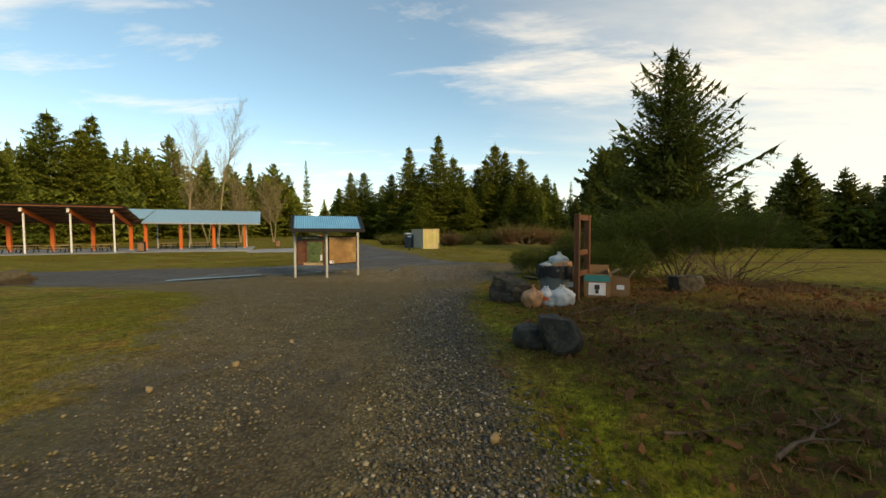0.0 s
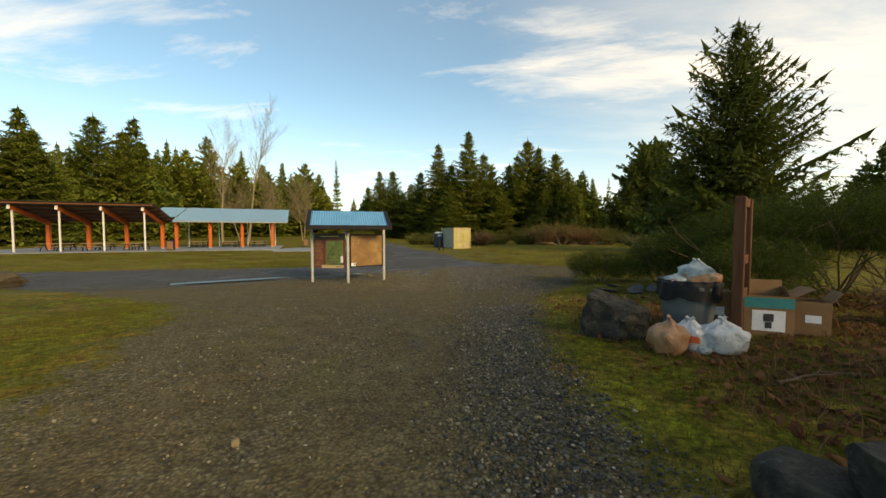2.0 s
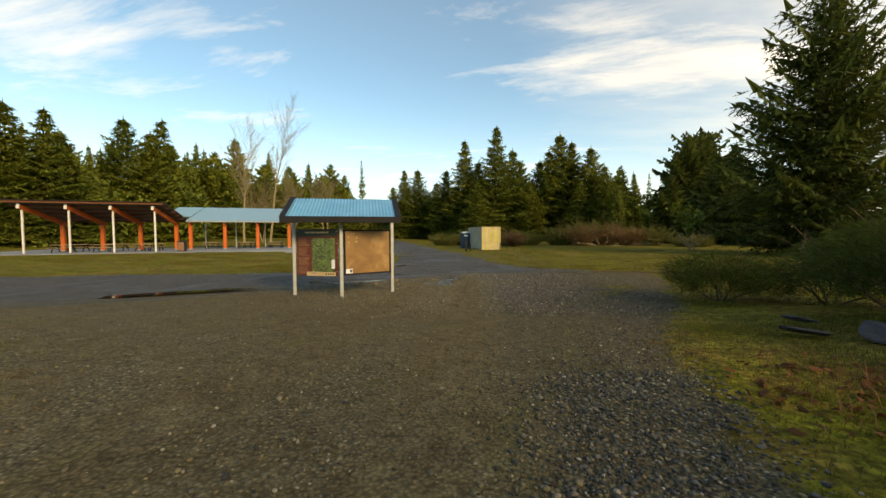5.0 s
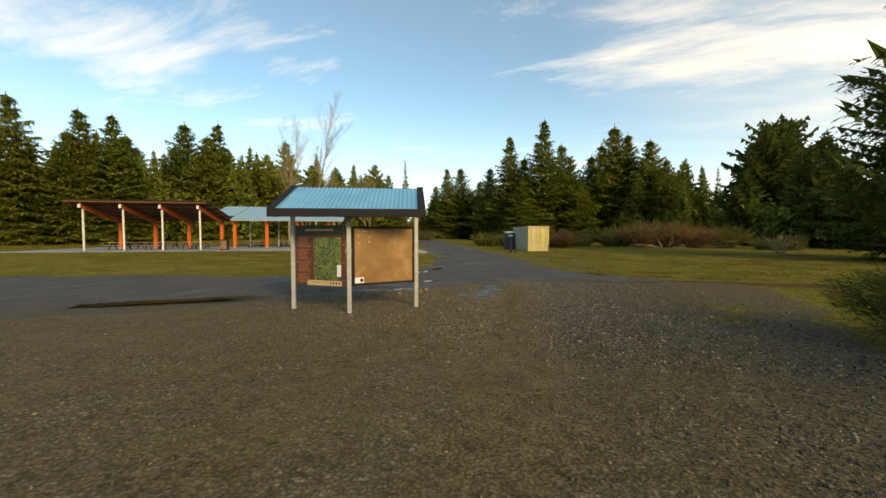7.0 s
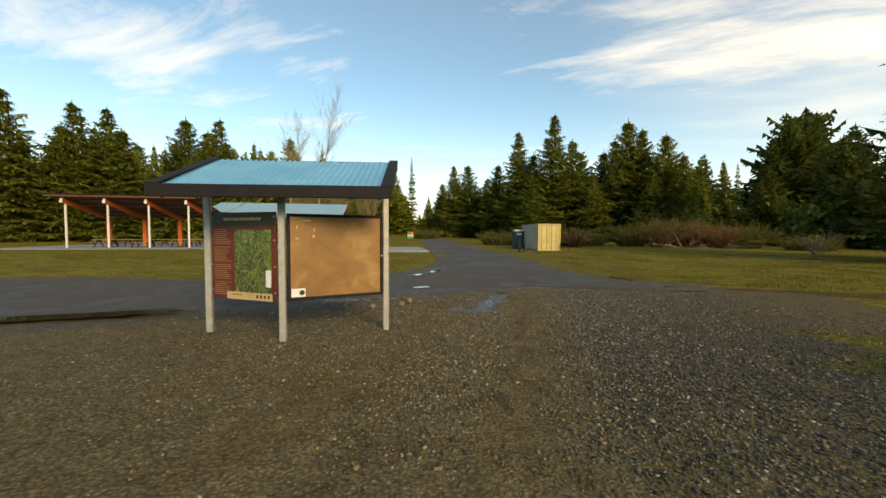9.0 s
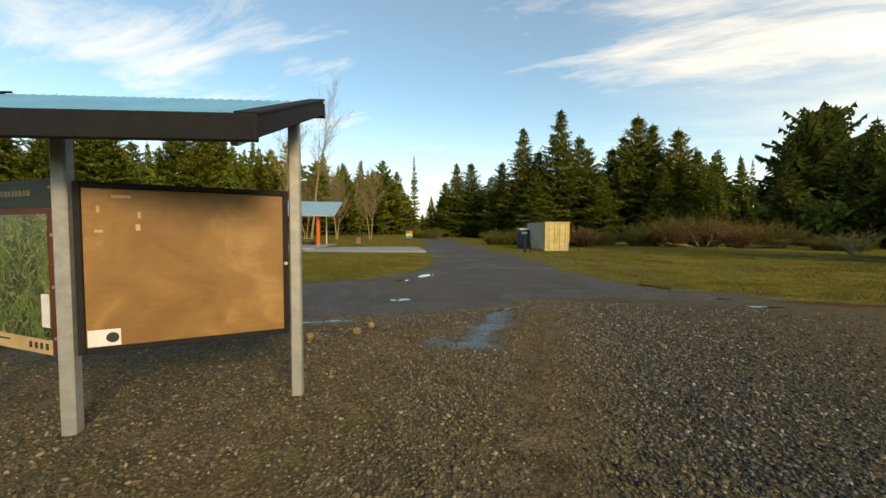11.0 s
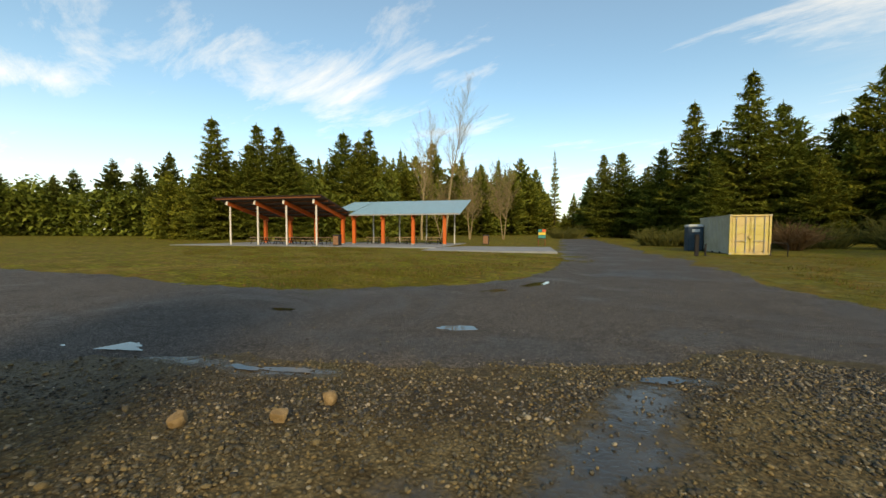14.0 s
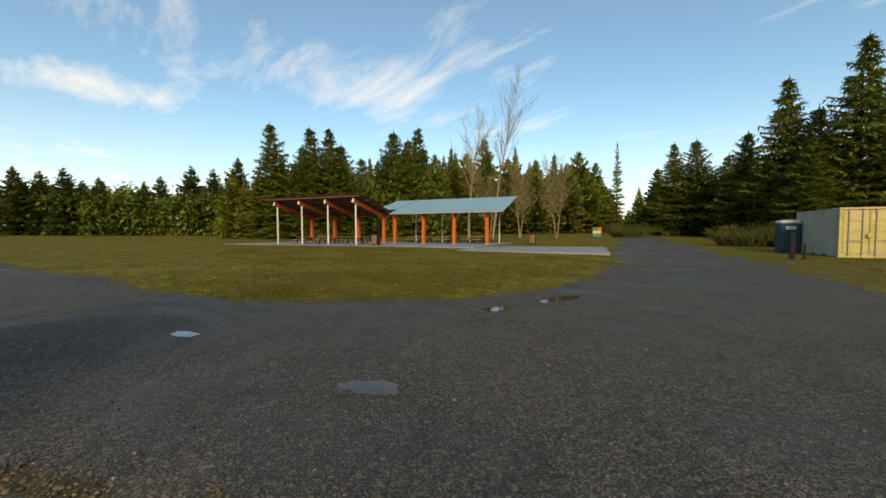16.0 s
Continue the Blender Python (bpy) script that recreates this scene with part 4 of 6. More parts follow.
FIELD_TREES = [(-129.8, -3.6, 14.2), (-125.8, 3.4, 15.4), (-126.2, 7.1, 14.9), (-123.5, 11.3, 15.7), (-131.7, 14.1, 13.9), (-126.8, 17.8, 13.5), (-131.8, 21.6, 12.9), (-126.6, 25.4, 13.5), (-121.4, 28.6, 15.3), (-115.8, 34.6, 18.1), (-115.0, 39.5, 17.6), (-109.1, 43.6, 20.4), (-112.8, 49.2, 15.9), (-106.7, 52.6, 17.6), (-100.3, 55.7, 19.1)]
RIGHT_TREES = [(61.8, 64.7, 9.1), (67.4, 66.2, 10.3), (69.5, 64.1, 11.8), (71.8, 61.6, 10.2), (69.6, 56.5, 10.3), (67.3, 51.4, 11.4), (69.0, 49.2, 10.2), (70.6, 47.0, 11.4), (72.0, 44.9, 9.5), (41.2, 111.5, 18.1), (52.8, 116, 29), (58, 119, 30), (62, 124, 31.5), (49, 113, 24), (46, 108, 17), (66, 118, 27), (55, 105, 20), (62, 108, 22)]

for rows, label, group in ((NORTH_TREES, "tall dark green fir tree along the road", "firs north of the clearing"), (FAR_TREES, "tall fir tree at the far side of the clearing", "firs behind the shelter"),
                           (WEST_TREES, "broad sunlit fir tree at the field edge", "firs west of the shelter"), (FIELD_TREES, "fir tree at the edge of the open field", "firs along the field"),
                           (RIGHT_TREES, "shaded fir tree at the east edge of the clearing", "firs east of the clearing")):
    for n, (x, y, h) in enumerate(rows):
        # kinds 5 and 7, east and field, carry needles with shade in their colour
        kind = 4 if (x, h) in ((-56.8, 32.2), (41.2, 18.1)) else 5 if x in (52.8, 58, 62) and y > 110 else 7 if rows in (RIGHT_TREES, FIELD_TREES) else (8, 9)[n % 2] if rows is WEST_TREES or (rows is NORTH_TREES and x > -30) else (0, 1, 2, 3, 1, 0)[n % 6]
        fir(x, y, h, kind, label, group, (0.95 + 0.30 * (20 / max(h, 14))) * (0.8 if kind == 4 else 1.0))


def fill_row(a, b, count, depth, h0, h1, seed, label, group):
    """Trees between and behind the named ones, along a line in plan."""
    rng = random.Random(seed)
    a, b = Vector(a), Vector(b)
    side = Vector((-(b - a).y, (b - a).x)).normalized()
    for i in range(count):
        p = a.lerp(b, (i + rng.random()) / count) + side * rng.uniform(0, depth)
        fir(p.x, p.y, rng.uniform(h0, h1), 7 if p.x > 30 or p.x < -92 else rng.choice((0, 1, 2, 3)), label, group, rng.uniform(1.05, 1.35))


fill_row((26, 92), (-26, 124), 16, -10, 13, 20, 1, "fir tree filling the wood's edge", "firs north of the clearing")
fill_row((-34, 132), (-54, 175), 9, -8, 14, 19, 2, "fir tree filling the wood's edge", "firs north of the clearing")
fill_row((-84, 232), (-58, 214), 9, -6, 8, 12, 21, "small fir tree closing the far end of the road", "firs behind the shelter")
fill_row((-60, 150), (-78, 205), 8, 8, 18, 24, 7, "fir tree beside the far road", "firs behind the shelter")
fill_row((-62, 138), (-92, 88), 14, 10, 18, 25, 3, "fir tree filling the wood's edge", "firs behind the shelter")
fill_row((-70, 82), (-92, 50), 9, 10, 15, 21, 4, "fir tree filling the wood's edge", "firs west of the shelter")
fill_row((-66, 54), (-80, 34), 6, 8, 11, 15, 14, "fir tree at the field edge", "firs west of the shelter")
fill_row((-94, 60), (-140, -20), 13, -10, 10, 14, 5, "fir tree along the open field", "firs along the field")
fill_row((-128, 0), (-100, -70), 8, -12, 10, 15, 8, "fir tree along the open field", "firs along the field")
fill_row((28, 90), (74, 42), 13, -12, 9, 14, 6, "shaded fir tree at the clearing's edge", "firs east of the clearing")
fill_row((74, 42), (60, -40), 7, -10, 9, 13, 9, "shaded fir tree at the clearing's edge", "firs east of the clearing")
# firs out of view, added only to cast shade on the start of the drive
for n, (x, y, h) in enumerate([(7.2, -2.4, 6.5), (13.5, -6, 8), (15.5, 1.5, 7.5), (8.4, 0.3, 5.5)]):
    fir(x, y, h, (1, 3, 0, 1)[n], "unseen fir tree added to shade the start of the drive", "firs behind the drive", 1.1)


def wood_mass(rows, seed):
    """The deep wood behind the front trees: drooping sprays in a band, thinning upwards, as one mesh."""
    rng = np.random.default_rng(seed)
    vs, fs = [], []
    for (ax, ay), (bx, by), depth, h, count in rows:
        ln = math.hypot(bx - ax, by - ay)
        nx, ny = -(by - ay) / ln, (bx - ax) / ln
        for _ in range(count):
            t, d = rng.random(), rng.random() * depth
            x, y = ax + (bx - ax) * t + nx * d, ay + (by - ay) * t + ny * d
            top = h * (0.72 + 0.34 * noise.noise(Vector((x * 0.11, y * 0.11, seed))) + 0.22 * noise.noise(Vector((x * 0.45, y * 0.45, seed))))
            z = ground_z(x, y) + max(0.6, top * rng.random() ** 0.85)
            a, s = rng.uniform(0, 6.28), rng.uniform(0.55, 1.2)
            c, q, w = math.cos(a) * s, math.sin(a) * s, 0.42 * s
            i = len(vs)
            vs += [(x - math.sin(a) * w, y + math.cos(a) * w, z), (x + math.sin(a) * w, y - math.cos(a) * w, z + rng.uniform(-.3, .3)), (x + c * .8, y + q * .8, z - s * rng.uniform(0.4, 1.0))]
            fs.append((i, i + 1, i + 2))
    tagged(part("deep_wood", (vs, fs), FIR), "dense dark fir wood behind the front trees", "wood", kind="stuff")


wood_mass([((28, 94), (-28, 126), -9, 19, 20000), ((-30, 126), (-54, 178), -8, 13, 9000), ((-60, 146), (-80, 212), 8, 16, 8000), ((-62, 140), (-92, 88), 8, 22, 19000), ((-68, 80), (-92, 46), 8, 15, 11000), ((-90, 64), (-138, -20), -8, 14.0, 18000), ((30, 92), (76, 44), -10, 8.5, 10000), ((74, 120), (34, 116), -6, 17, 8000), ((-88, 236), (-54, 218), -5, 9, 1500)], 3)
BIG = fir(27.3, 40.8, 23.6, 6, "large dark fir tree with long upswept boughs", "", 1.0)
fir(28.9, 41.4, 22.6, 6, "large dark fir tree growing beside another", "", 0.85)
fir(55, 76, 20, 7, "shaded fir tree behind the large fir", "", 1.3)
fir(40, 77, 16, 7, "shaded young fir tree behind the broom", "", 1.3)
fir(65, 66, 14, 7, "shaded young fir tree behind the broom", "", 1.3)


def bare_tree(x, y, h, seed, spread, label, limbs=1, lean=(0, 0), clear=0.3):
    """A leafless tree: leaders that taper to the top, with rising side branches that branch again into fine twigs."""
    rng = random.Random(seed)
    t = thing("bare_tree", Matrix.Translation((x, y, ground_z(x, y) - 0.05)), label, "tree")
    wood, twigs = ([], []), ([], [])

    def tube(p, q, r0, r1, into, sides):
        vs, fs = into
        d = (q - p).normalized()
        u = d.orthogonal().normalized()
        v = d.cross(u)
        i = len(vs)
        for c, r in ((p, r0), (q, r1)):
            for n in range(sides):
                a = 6.2832 * n / sides
                vs.append(tuple(c + (u * math.cos(a) + v * math.sin(a)) * r))
        fs.extend((i + n, i + (n + 1) % sides, i + sides + (n + 1) % sides, i + sides + n) for n in range(sides))

    def grow(p, d, ln, r, depth):
        steps = (9, 6, 4, 2)[depth]
        for n in range(steps):
            d = (d + Vector((rng.gauss(0, .06), rng.gauss(0, .06), 0.06 + rng.gauss(0, .03)))).normalized()
            q = p + d * ln / steps
            k = (n + 1) / steps
            r2 = max(r * (1 - 0.88 * k), 0.006)
            tube(p, q, max(r * (1 - 0.88 * n / steps), 0.006), r2, wood if depth < 2 else twigs, (7, 5, 3, 3)[depth])
            p = q
            if depth < 3 and (depth or k > clear):
                for _ in range((3, 2, 2)[depth]):
                    a = rng.uniform(0, 6.28)
                    side = Vector((math.cos(a), math.sin(a), 0.1)) * spread * rng.uniform(0.7, 1.3) * (1.0, 1.0, 1.2)[depth]
                    grow(p, (d + side).normalized(), ln * rng.uniform(0.28, 0.48) * (1.2 - 0.5 * k), max(r2 * 0.6, 0.011), depth + 1)

    for i in range(limbs):
        a = 6.28 * i / limbs + rng.random()
        d = Vector((math.cos(a) * 0.12 * (limbs > 1) + lean[0], math.sin(a) * 0.12 * (limbs > 1) + lean[1], 1)).normalized()
        grow(Vector((math.cos(a) * 0.1, math.sin(a) * 0.1, 0)), d, h * rng.uniform(0.9, 1.0), h * 0.011, 0)
    part("trunk", wood, PALEBARK, t)
    part("crown", twigs, PALEBARK, t)
    return t


bare_tree(-45.6, 65.3, 20.4, 3, 0.58, "tall leafless tree with pale grey bark", 1, (-0.03, 0.0), 0.4)
bare_tree(-41.6, 67.0, 20.4, 8, 0.60, "tall leafless tree with pale grey limbs", 1, (0.02, 0), 0.45)
bare_tree(-41.0, 74.0, 12, 15, 0.9, "leafless tree with fine pale twigs", 2)
bare_tree(-46.5, 72.0, 11, 16, 0.9, "low leafless tree with spreading twigs", 2)
bare_tree(-36.0, 78.0, 11.5, 17, 0.9, "leafless tree with fine tawny twigs", 2)


# ---- shrubs ----
def tuft(name, x, y, height, spread, count, material, label, category, seed, width=0.01, upright=0.6, segs=3, r0=0.35, fork=0):
    """A shrub of many thin whippy stems rising from one stool, with forked tips."""
    rng = random.Random(seed)
    stems, sprigs = ([], []), ([], [])

    def whip(p, d, ln, w, sag, into):
        vs, fs = into
        side = d.cross(Vector((rng.gauss(0, 1), rng.gauss(0, 1), 0.1)))
        side = side.normalized() if side.length > 1e-4 else Vector((1, 0, 0))
        i = len(vs)
        ends = []
        for s in range(segs + 1):
            k = s / segs
            q = p + d * ln * k + Vector((0, 0, -sag * ln * k * k))
            ww = w * (1 - 0.85 * k)
            vs.extend((tuple(q - side * ww), tuple(q + side * ww)))
            ends.append(q)
        for s in range(segs):
            fs.append((i + 2 * s, i + 2 * s + 1, i + 2 * s + 3, i + 2 * s + 2))
        return ends

    for _ in range(count):
        a, rr = rng.uniform(0, 6.28), r0 * math.sqrt(rng.random())
        p = Vector((math.cos(a) * rr, math.sin(a) * rr, 0))
        b = a + rng.gauss(0, 0.5)
        out = spread * rng.random() ** 0.7
        d = Vector((math.cos(b) * out, math.sin(b) * out, upright + rng.random() * 0.5)).normalized()
        ends = whip(p, d, height * rng.uniform(0.6, 1.25), width, rng.uniform(0.05, 0.4), stems)
        for _ in range(fork):
            q = ends[rng.randrange(1, len(ends))]
            d2 = (d + Vector((rng.gauss(0, .45), rng.gauss(0, .45), rng.gauss(0, .3)))).normalized()
            whip(q, d2, height * rng.uniform(0.2, 0.42), width * 0.7, rng.uniform(0, 0.5), sprigs)
    t = thing(name, Matrix.Translation((x, y, ground_z(x, y) - 0.02)), label, category)
    part("stem", stems, material, t)
    if fork:
        part("crown", sprigs, material, t)
    return t


def broom(x, y, h, r, count, seed, label, woody=7, low=0.25):
    """A broom bush: bent woody stems that carry a rounded crown of many fine green whips, hanging over at the rim."""
    rng = random.Random(seed)
    t = thing("broom_bush", Matrix.Translation((x, y, ground_z(x, y) - 0.03)), label, "bush")
    for i in range(woody):
        a = 6.28 * i / woody + rng.uniform(-0.4, 0.4)
        bm = bmesh.new()
        p, d = Vector((math.cos(a) * 0.10, math.sin(a) * 0.10, 0)), Vector((math.cos(a) * 0.8, math.sin(a) * 0.8, 0.9)).normalized()
        reach = math.hypot(r, h) * rng.uniform(0.6, 0.85)
        for n in range(6):
            d = (d + Vector((rng.gauss(0, .2), rng.gauss(0, .2), rng.gauss(0.02, .14)))).normalized()
            q = p + d * reach / 6
            add_rod(bm, p, q, 0.024 * (1 - n / 7), 0.024 * (1 - (n + 1) / 7), 6)
            if n > 1:
                e = (d + Vector((rng.gauss(0, .6), rng.gauss(0, .6), rng.gauss(0.1, .3)))).normalized()
                add_rod(bm, q, q + e * reach * 0.28, 0.010, 0.003, 4)
            p = q
        part("stem", bm, TWIG, t)
    vs, fs = [], []
    for _ in range(count):
        a, u = rng.uniform(0, 6.28), rng.uniform(-0.85, 1)
        k = rng.random() ** 0.4
        bulge = 1 + 0.38 * noise.noise(Vector((math.cos(a) * 1.6 + seed, math.sin(a) * 1.6, u * 1.6))) + 0.2 * noise.noise(Vector((math.cos(a) * 5, math.sin(a) * 5 + seed, u * 5)))
        w = math.sqrt(1 - u * u) * k * r * bulge
        p = Vector((math.cos(a) * w, math.sin(a) * w, h * (low + (1 - low) * (0.46 + 0.46 * u * k * bulge))))
        d = Vector((math.cos(a) * 0.55 + rng.gauss(0, .3), math.sin(a) * 0.55 + rng.gauss(0, .3), 0.55 + rng.gauss(0, .35))).normalized()
        ln, bend = rng.uniform(0.14, 0.34) * (0.6 + 0.25 * h), rng.uniform(0.1, 0.9) * (0.4 + k)
        side = d.cross(Vector((rng.gauss(0, 1), rng.gauss(0, 1), rng.gauss(0, 1)))).normalized() * rng.uniform(0.0035, 0.0065)
        i = len(vs)
        for n in range(3):
            q = p + d * ln * n / 2 - Vector((0, 0, bend * ln * (n / 2) ** 2))
            vs.extend((tuple(q - side * (1 - 0.4 * n)), tuple(q + side * (1 - 0.4 * n))))
        fs.extend(((i, i + 1, i + 3, i + 2), (i + 2, i + 3, i + 5, i + 4)))
    part("crown", (vs, fs), BROOM, t)
    return t


broom(5.0, 14.2, 1.25, 1.15, 8500, 1, "dense dark green broom bush beside the drive", 5, 0.02)
broom(6.7, 13.6, 1.25, 1.1, 6000, 2, "low dark green broom bush on the bank", 5, 0.02)
broom(6.4, 9.4, 2.2, 1.2, 9000, 3, "tall whippy green broom bush behind the boxes", 7, 0.12)
broom(8.0, 9.2, 2.5, 1.5, 11000, 4, "tall drooping broom bush on bare brown stems", 9, 0.28)
broom(9.9, 9.6, 2.3, 1.5, 9500, 5, "tall broom bush spreading over the bank", 8, 0.32)
broom(5.5, 8.0, 1.3, 0.9, 6000, 6, "green broom bush behind the rubbish", 5, 0.08)
broom(8.6, 12.2, 2.3, 1.6, 9000, 16, "broom bush with drooping green stems", 7, 0.1)
broom(6.0, 11.4, 1.7, 1.2, 8000, 18, "dark broom bush over the dumped slabs", 6, 0.05)
tuft("bare_shrub", 8.0, 7.0, 1.5, 1.3, 26, TWIG, "leafless shrub with thin brown stems", "bush", 7, 0.012, 0.35, 4, 0.3, 6)
tuft("bare_shrub", 6.7, 7.4, 1.3, 1.2, 18, TWIG, "leafless shrub with bent brown stems", "bush", 17, 0.011, 0.4, 4, 0.3, 6)
for n, (x, y, h, s) in enumerate([(13.4, 66.5, 3.2, 1.3), (17.8, 67.0, 3.4, 1.0), (20.8, 66.0, 2.8, 1.2), (2.6, 61.5, 2.3, 0.5)]):
    tuft("bracken_clump", x, y, h, 1.0, 520, RUST, "mound of rust-brown dead bracken at the wood's edge", "bracken", 20 + n, 0.045, 0.9, 3, s, 3)
for n, (x, y, h, s) in enumerate([(-8.0, 66, 2.0, 2.2), (-5.5, 67, 1.8, 1.8), (2.5, 66, 1.8, 1.5), (5, 69, 2.2, 2), (28, 62, 1.6, 2), (-30, 95, 2.5, 3), (11, 68, 3.0, 2), (15.6, 69, 4.4, 2), (23.5, 67, 3.2, 2)]):
    tuft("scrub_bush", x, y, h, 0.8, 420, OLIVE, "olive-green scrub bush at the wood's edge", "bush", 40 + n, 0.05, 0.6, 3, s, 4)
tuft("fallen_branch", 16.5, 65.2, 4.2, 1.6, 16, PALEBARK, "pale leafless fallen branches at the wood's edge", "branch", 81, 0.05, 0.12, 4, 0.9, 6)
tuft("fallen_branch", 20.5, 64.8, 3.4, 1.6, 12, PALEBARK, "bleached bare branches lying before the bracken", "branch", 82, 0.045, 0.15, 4, 0.8, 6)
tuft("bare_shrub", 23, 52, 3.0, 1.0, 24, PALEBARK, "small leafless shrub with pale lichened twigs", "bush", 60, 0.03, 0.7, 4, 0.3, 8)
tuft("bracken_clump", -6.2, 3.0, 0.4, 1.4, 260, DRY, "low clump of rust-brown dead bracken in the grass", "bracken", 61, 0.004, 0.4, 3, 0.5, 3)
for n, (x, y) in enumerate([(-4.9, 1.7), (1.9, 2.0), (2.6, 1.6), (3.3, 2.8)]):
    tuft("bracken_clump", x, y, 0.22, 1.6, 150, DRY, "small clump of dead brown bracken", "bracken", 70 + n, 0.003, 0.3, 3, 0.4, 3)


# ---- boulders ----
def boulder(x, y, size, turn, seed, material, label, cuts=9, sink=0.08, name="boulder"):
    """A rock split along rough planes, sunk a little into the ground."""
    rng = random.Random(seed)
    bm = bmesh.new()
    bmesh.ops.create_icosphere(bm, subdivisions=4, radius=1.0)
    planes = []
    for _ in range(cuts):
        a, b = rng.uniform(0, 6.28), rng.uniform(-0.5, 1.0)
        planes.append((Vector((math.cos(a), math.sin(a), b)).normalized(), rng.uniform(0.55, 0.82)))
    planes.append((Vector((rng.gauss(0, .2), rng.gauss(0, .2), 1)).normalized(), 0.62))
    for v in bm.verts:
        p = v.co.copy()
        for nrm, d in planes:
            k = p.dot(nrm)
            if k > d:
                p -= nrm * (k - d) * 0.93
        p += p.normalized() * (0.07 * noise.noise(p * 2.2 + Vector((seed, 0, 0))) + 0.03 * noise.noise(p * 7 + Vector((0, seed, 0))))
        v.co = p
    lo, hi = min(v.co.z for v in bm.verts), max(v.co.z for v in bm.verts)
    wx = max(abs(v.co.x) for v in bm.verts)
    wy = max(abs(v.co.y) for v in bm.verts)
    for v in bm.verts:
        v.co = Vector((v.co.x / wx * size[0] / 2, v.co.y / wy * size[1] / 2, (v.co.z - lo) / (hi - lo) * (size[2] + sink) - sink))
    ob = smooth(part(name, bm, material), 32)
    ob.matrix_basis = pose(x, y, ground_z(x, y), 0, 0, turn)
    return tagged(ob, label, "rock")


boulder(1.97, 2.80, (0.50, 0.42, 0.27), -40, 4, BASALT, "dark rounded basalt boulder half sunk in grass", 6)
boulder(2.21, 2.55, (0.60, 0.46, 0.43), -35, 21, BASALT, "dark wedge-shaped basalt boulder beside a smaller one", 12)


def block_rock(x, y, size, turn, seed, label):
    """A squared, split rock: flat faces, a sloping top and chipped corners."""
    bm = bmesh.new()
    bmesh.ops.create_cube(bm, size=1.0)
    bmesh.ops.bevel(bm, geom=bm.edges[:], offset=0.07, segments=1, affect="EDGES")
    bmesh.ops.triangulate(bm, faces=bm.faces[:])
    for _ in range(4):
        bmesh.ops.subdivide_edges(bm, edges=[e for e in bm.edges if e.calc_length() > 0.08], cuts=1)
        bmesh.ops.triangulate(bm, faces=[f for f in bm.faces if len(f.verts) > 3])
    for v in bm.verts:
        p = v.co
        q = Vector((p.x * (1 - 0.12 * (p.z + 0.5)) + 0.06 * p.z, p.y * (1 - 0.22 * (p.z + 0.5)), (p.z + 0.5) * (1.0 - 0.34 * (p.x + 0.5)) - 0.1))
        cut = q.x * 0.75 - q.y * 0.66 - 0.46
        if cut > 0:
            q -= Vector((0.75, -0.66, 0)) * cut * 0.9
        f = Vector((p.x * 3 + seed, p.y * 3, p.z * 3))
        q += (noise.noise_vector(f) * 0.09 + noise.noise_vector(f * 3.1) * 0.03)
        v.co = Vector((q.x * size[0], q.y * size[1], q.z * size[2]))
    ob = smooth(part("boulder", bm, BASALT), 28)
    ob.matrix_basis = pose(x, y, ground_z(x, y), 0, 0, turn)
    return tagged(ob, label, "rock")


block_rock(2.36, 6.12, (0.80, 0.66, 0.64), -36, 3.0, "dark squared boulder with a sloping top")
boulder(-15.6, 12.2, (1.5, 1.0, 0.60), 20, 12, BOULDER, "rounded brown boulder at the road edge", 7)
boulder(6.1, 6.0, (0.75, 0.5, 0.36), 10, 15, BASALT, "dark boulder among the shrubs", 8)
for n, (x, y, s) in enumerate([(-3.95, 18.57, .08), (-3.97, 18.19, .07), (-4.47, 17.72, .07), (0.42, 18.81, .05), (1.10, 0.77, .04), (-1.64, 2.42, .045), (-1.38, 3.34, .04), (-2.1, 1.75, .04)]):
    boulder(x + 0.11, y + 0.03, (s * 2, s * 1.5, s * 1.3), n * 50, 30 + n, PEBBLE, "smooth tan cobble lying on gravel", 3, 0.02, "cobble")
for n, (x, y, s) in enumerate([(3.8, 10.3, .55), (4.4, 10.1, .6), (4.1, 10.8, .5), (5.0, 9.4, .6), (5.4, 8.8, .55), (4.7, 9.9, .45)]):
    ob = boulder(x, y, (s, s * 0.62, 0.06), 0, 50 + n, SLATE, "", 5, 0.0, "slate_slab")
    ob.matrix_basis = pose(x, y, ground_z(x, y) + 0.05 + 0.03 * (n % 3), (-12, 9, 14, -8, 18, 5)[n], (8, -14, 6, 12, -9, 15)[n], n * 47)
    tagged(ob, "broken dark slate slab tipped on the ground", "slab", "dumped slabs")


def branch(x, y, turn, ln, seed, label):
    rng = random.Random(seed)
    bm = bmesh.new()
    p, d = Vector((0, 0, 0.03)), Vector((1, 0, 0))
    for i in range(7):
        d = (d + Vector((0, rng.gauss(0, .22), rng.gauss(0, .05)))).normalized()
        q = p + d * ln / 7
        q.z = max(0.02, q.z)
        add_rod(bm, p, q, 0.016 * (1 - i / 9), 0.016 * (1 - (i + 1) / 9), 6)
        if i in (2, 4, 5):
            add_rod(bm, q, q + Vector((rng.uniform(.1, .3), rng.choice((-1, 1)) * rng.uniform(.1, .3), 0.03)), 0.008, 0.003, 5)
        p = q
    ob = part("fallen_branch", bm, TWIG)
    ob.matrix_basis = pose(x, y, ground_z(x, y), 0, 0, turn)
    return tagged(ob, label, "branch")


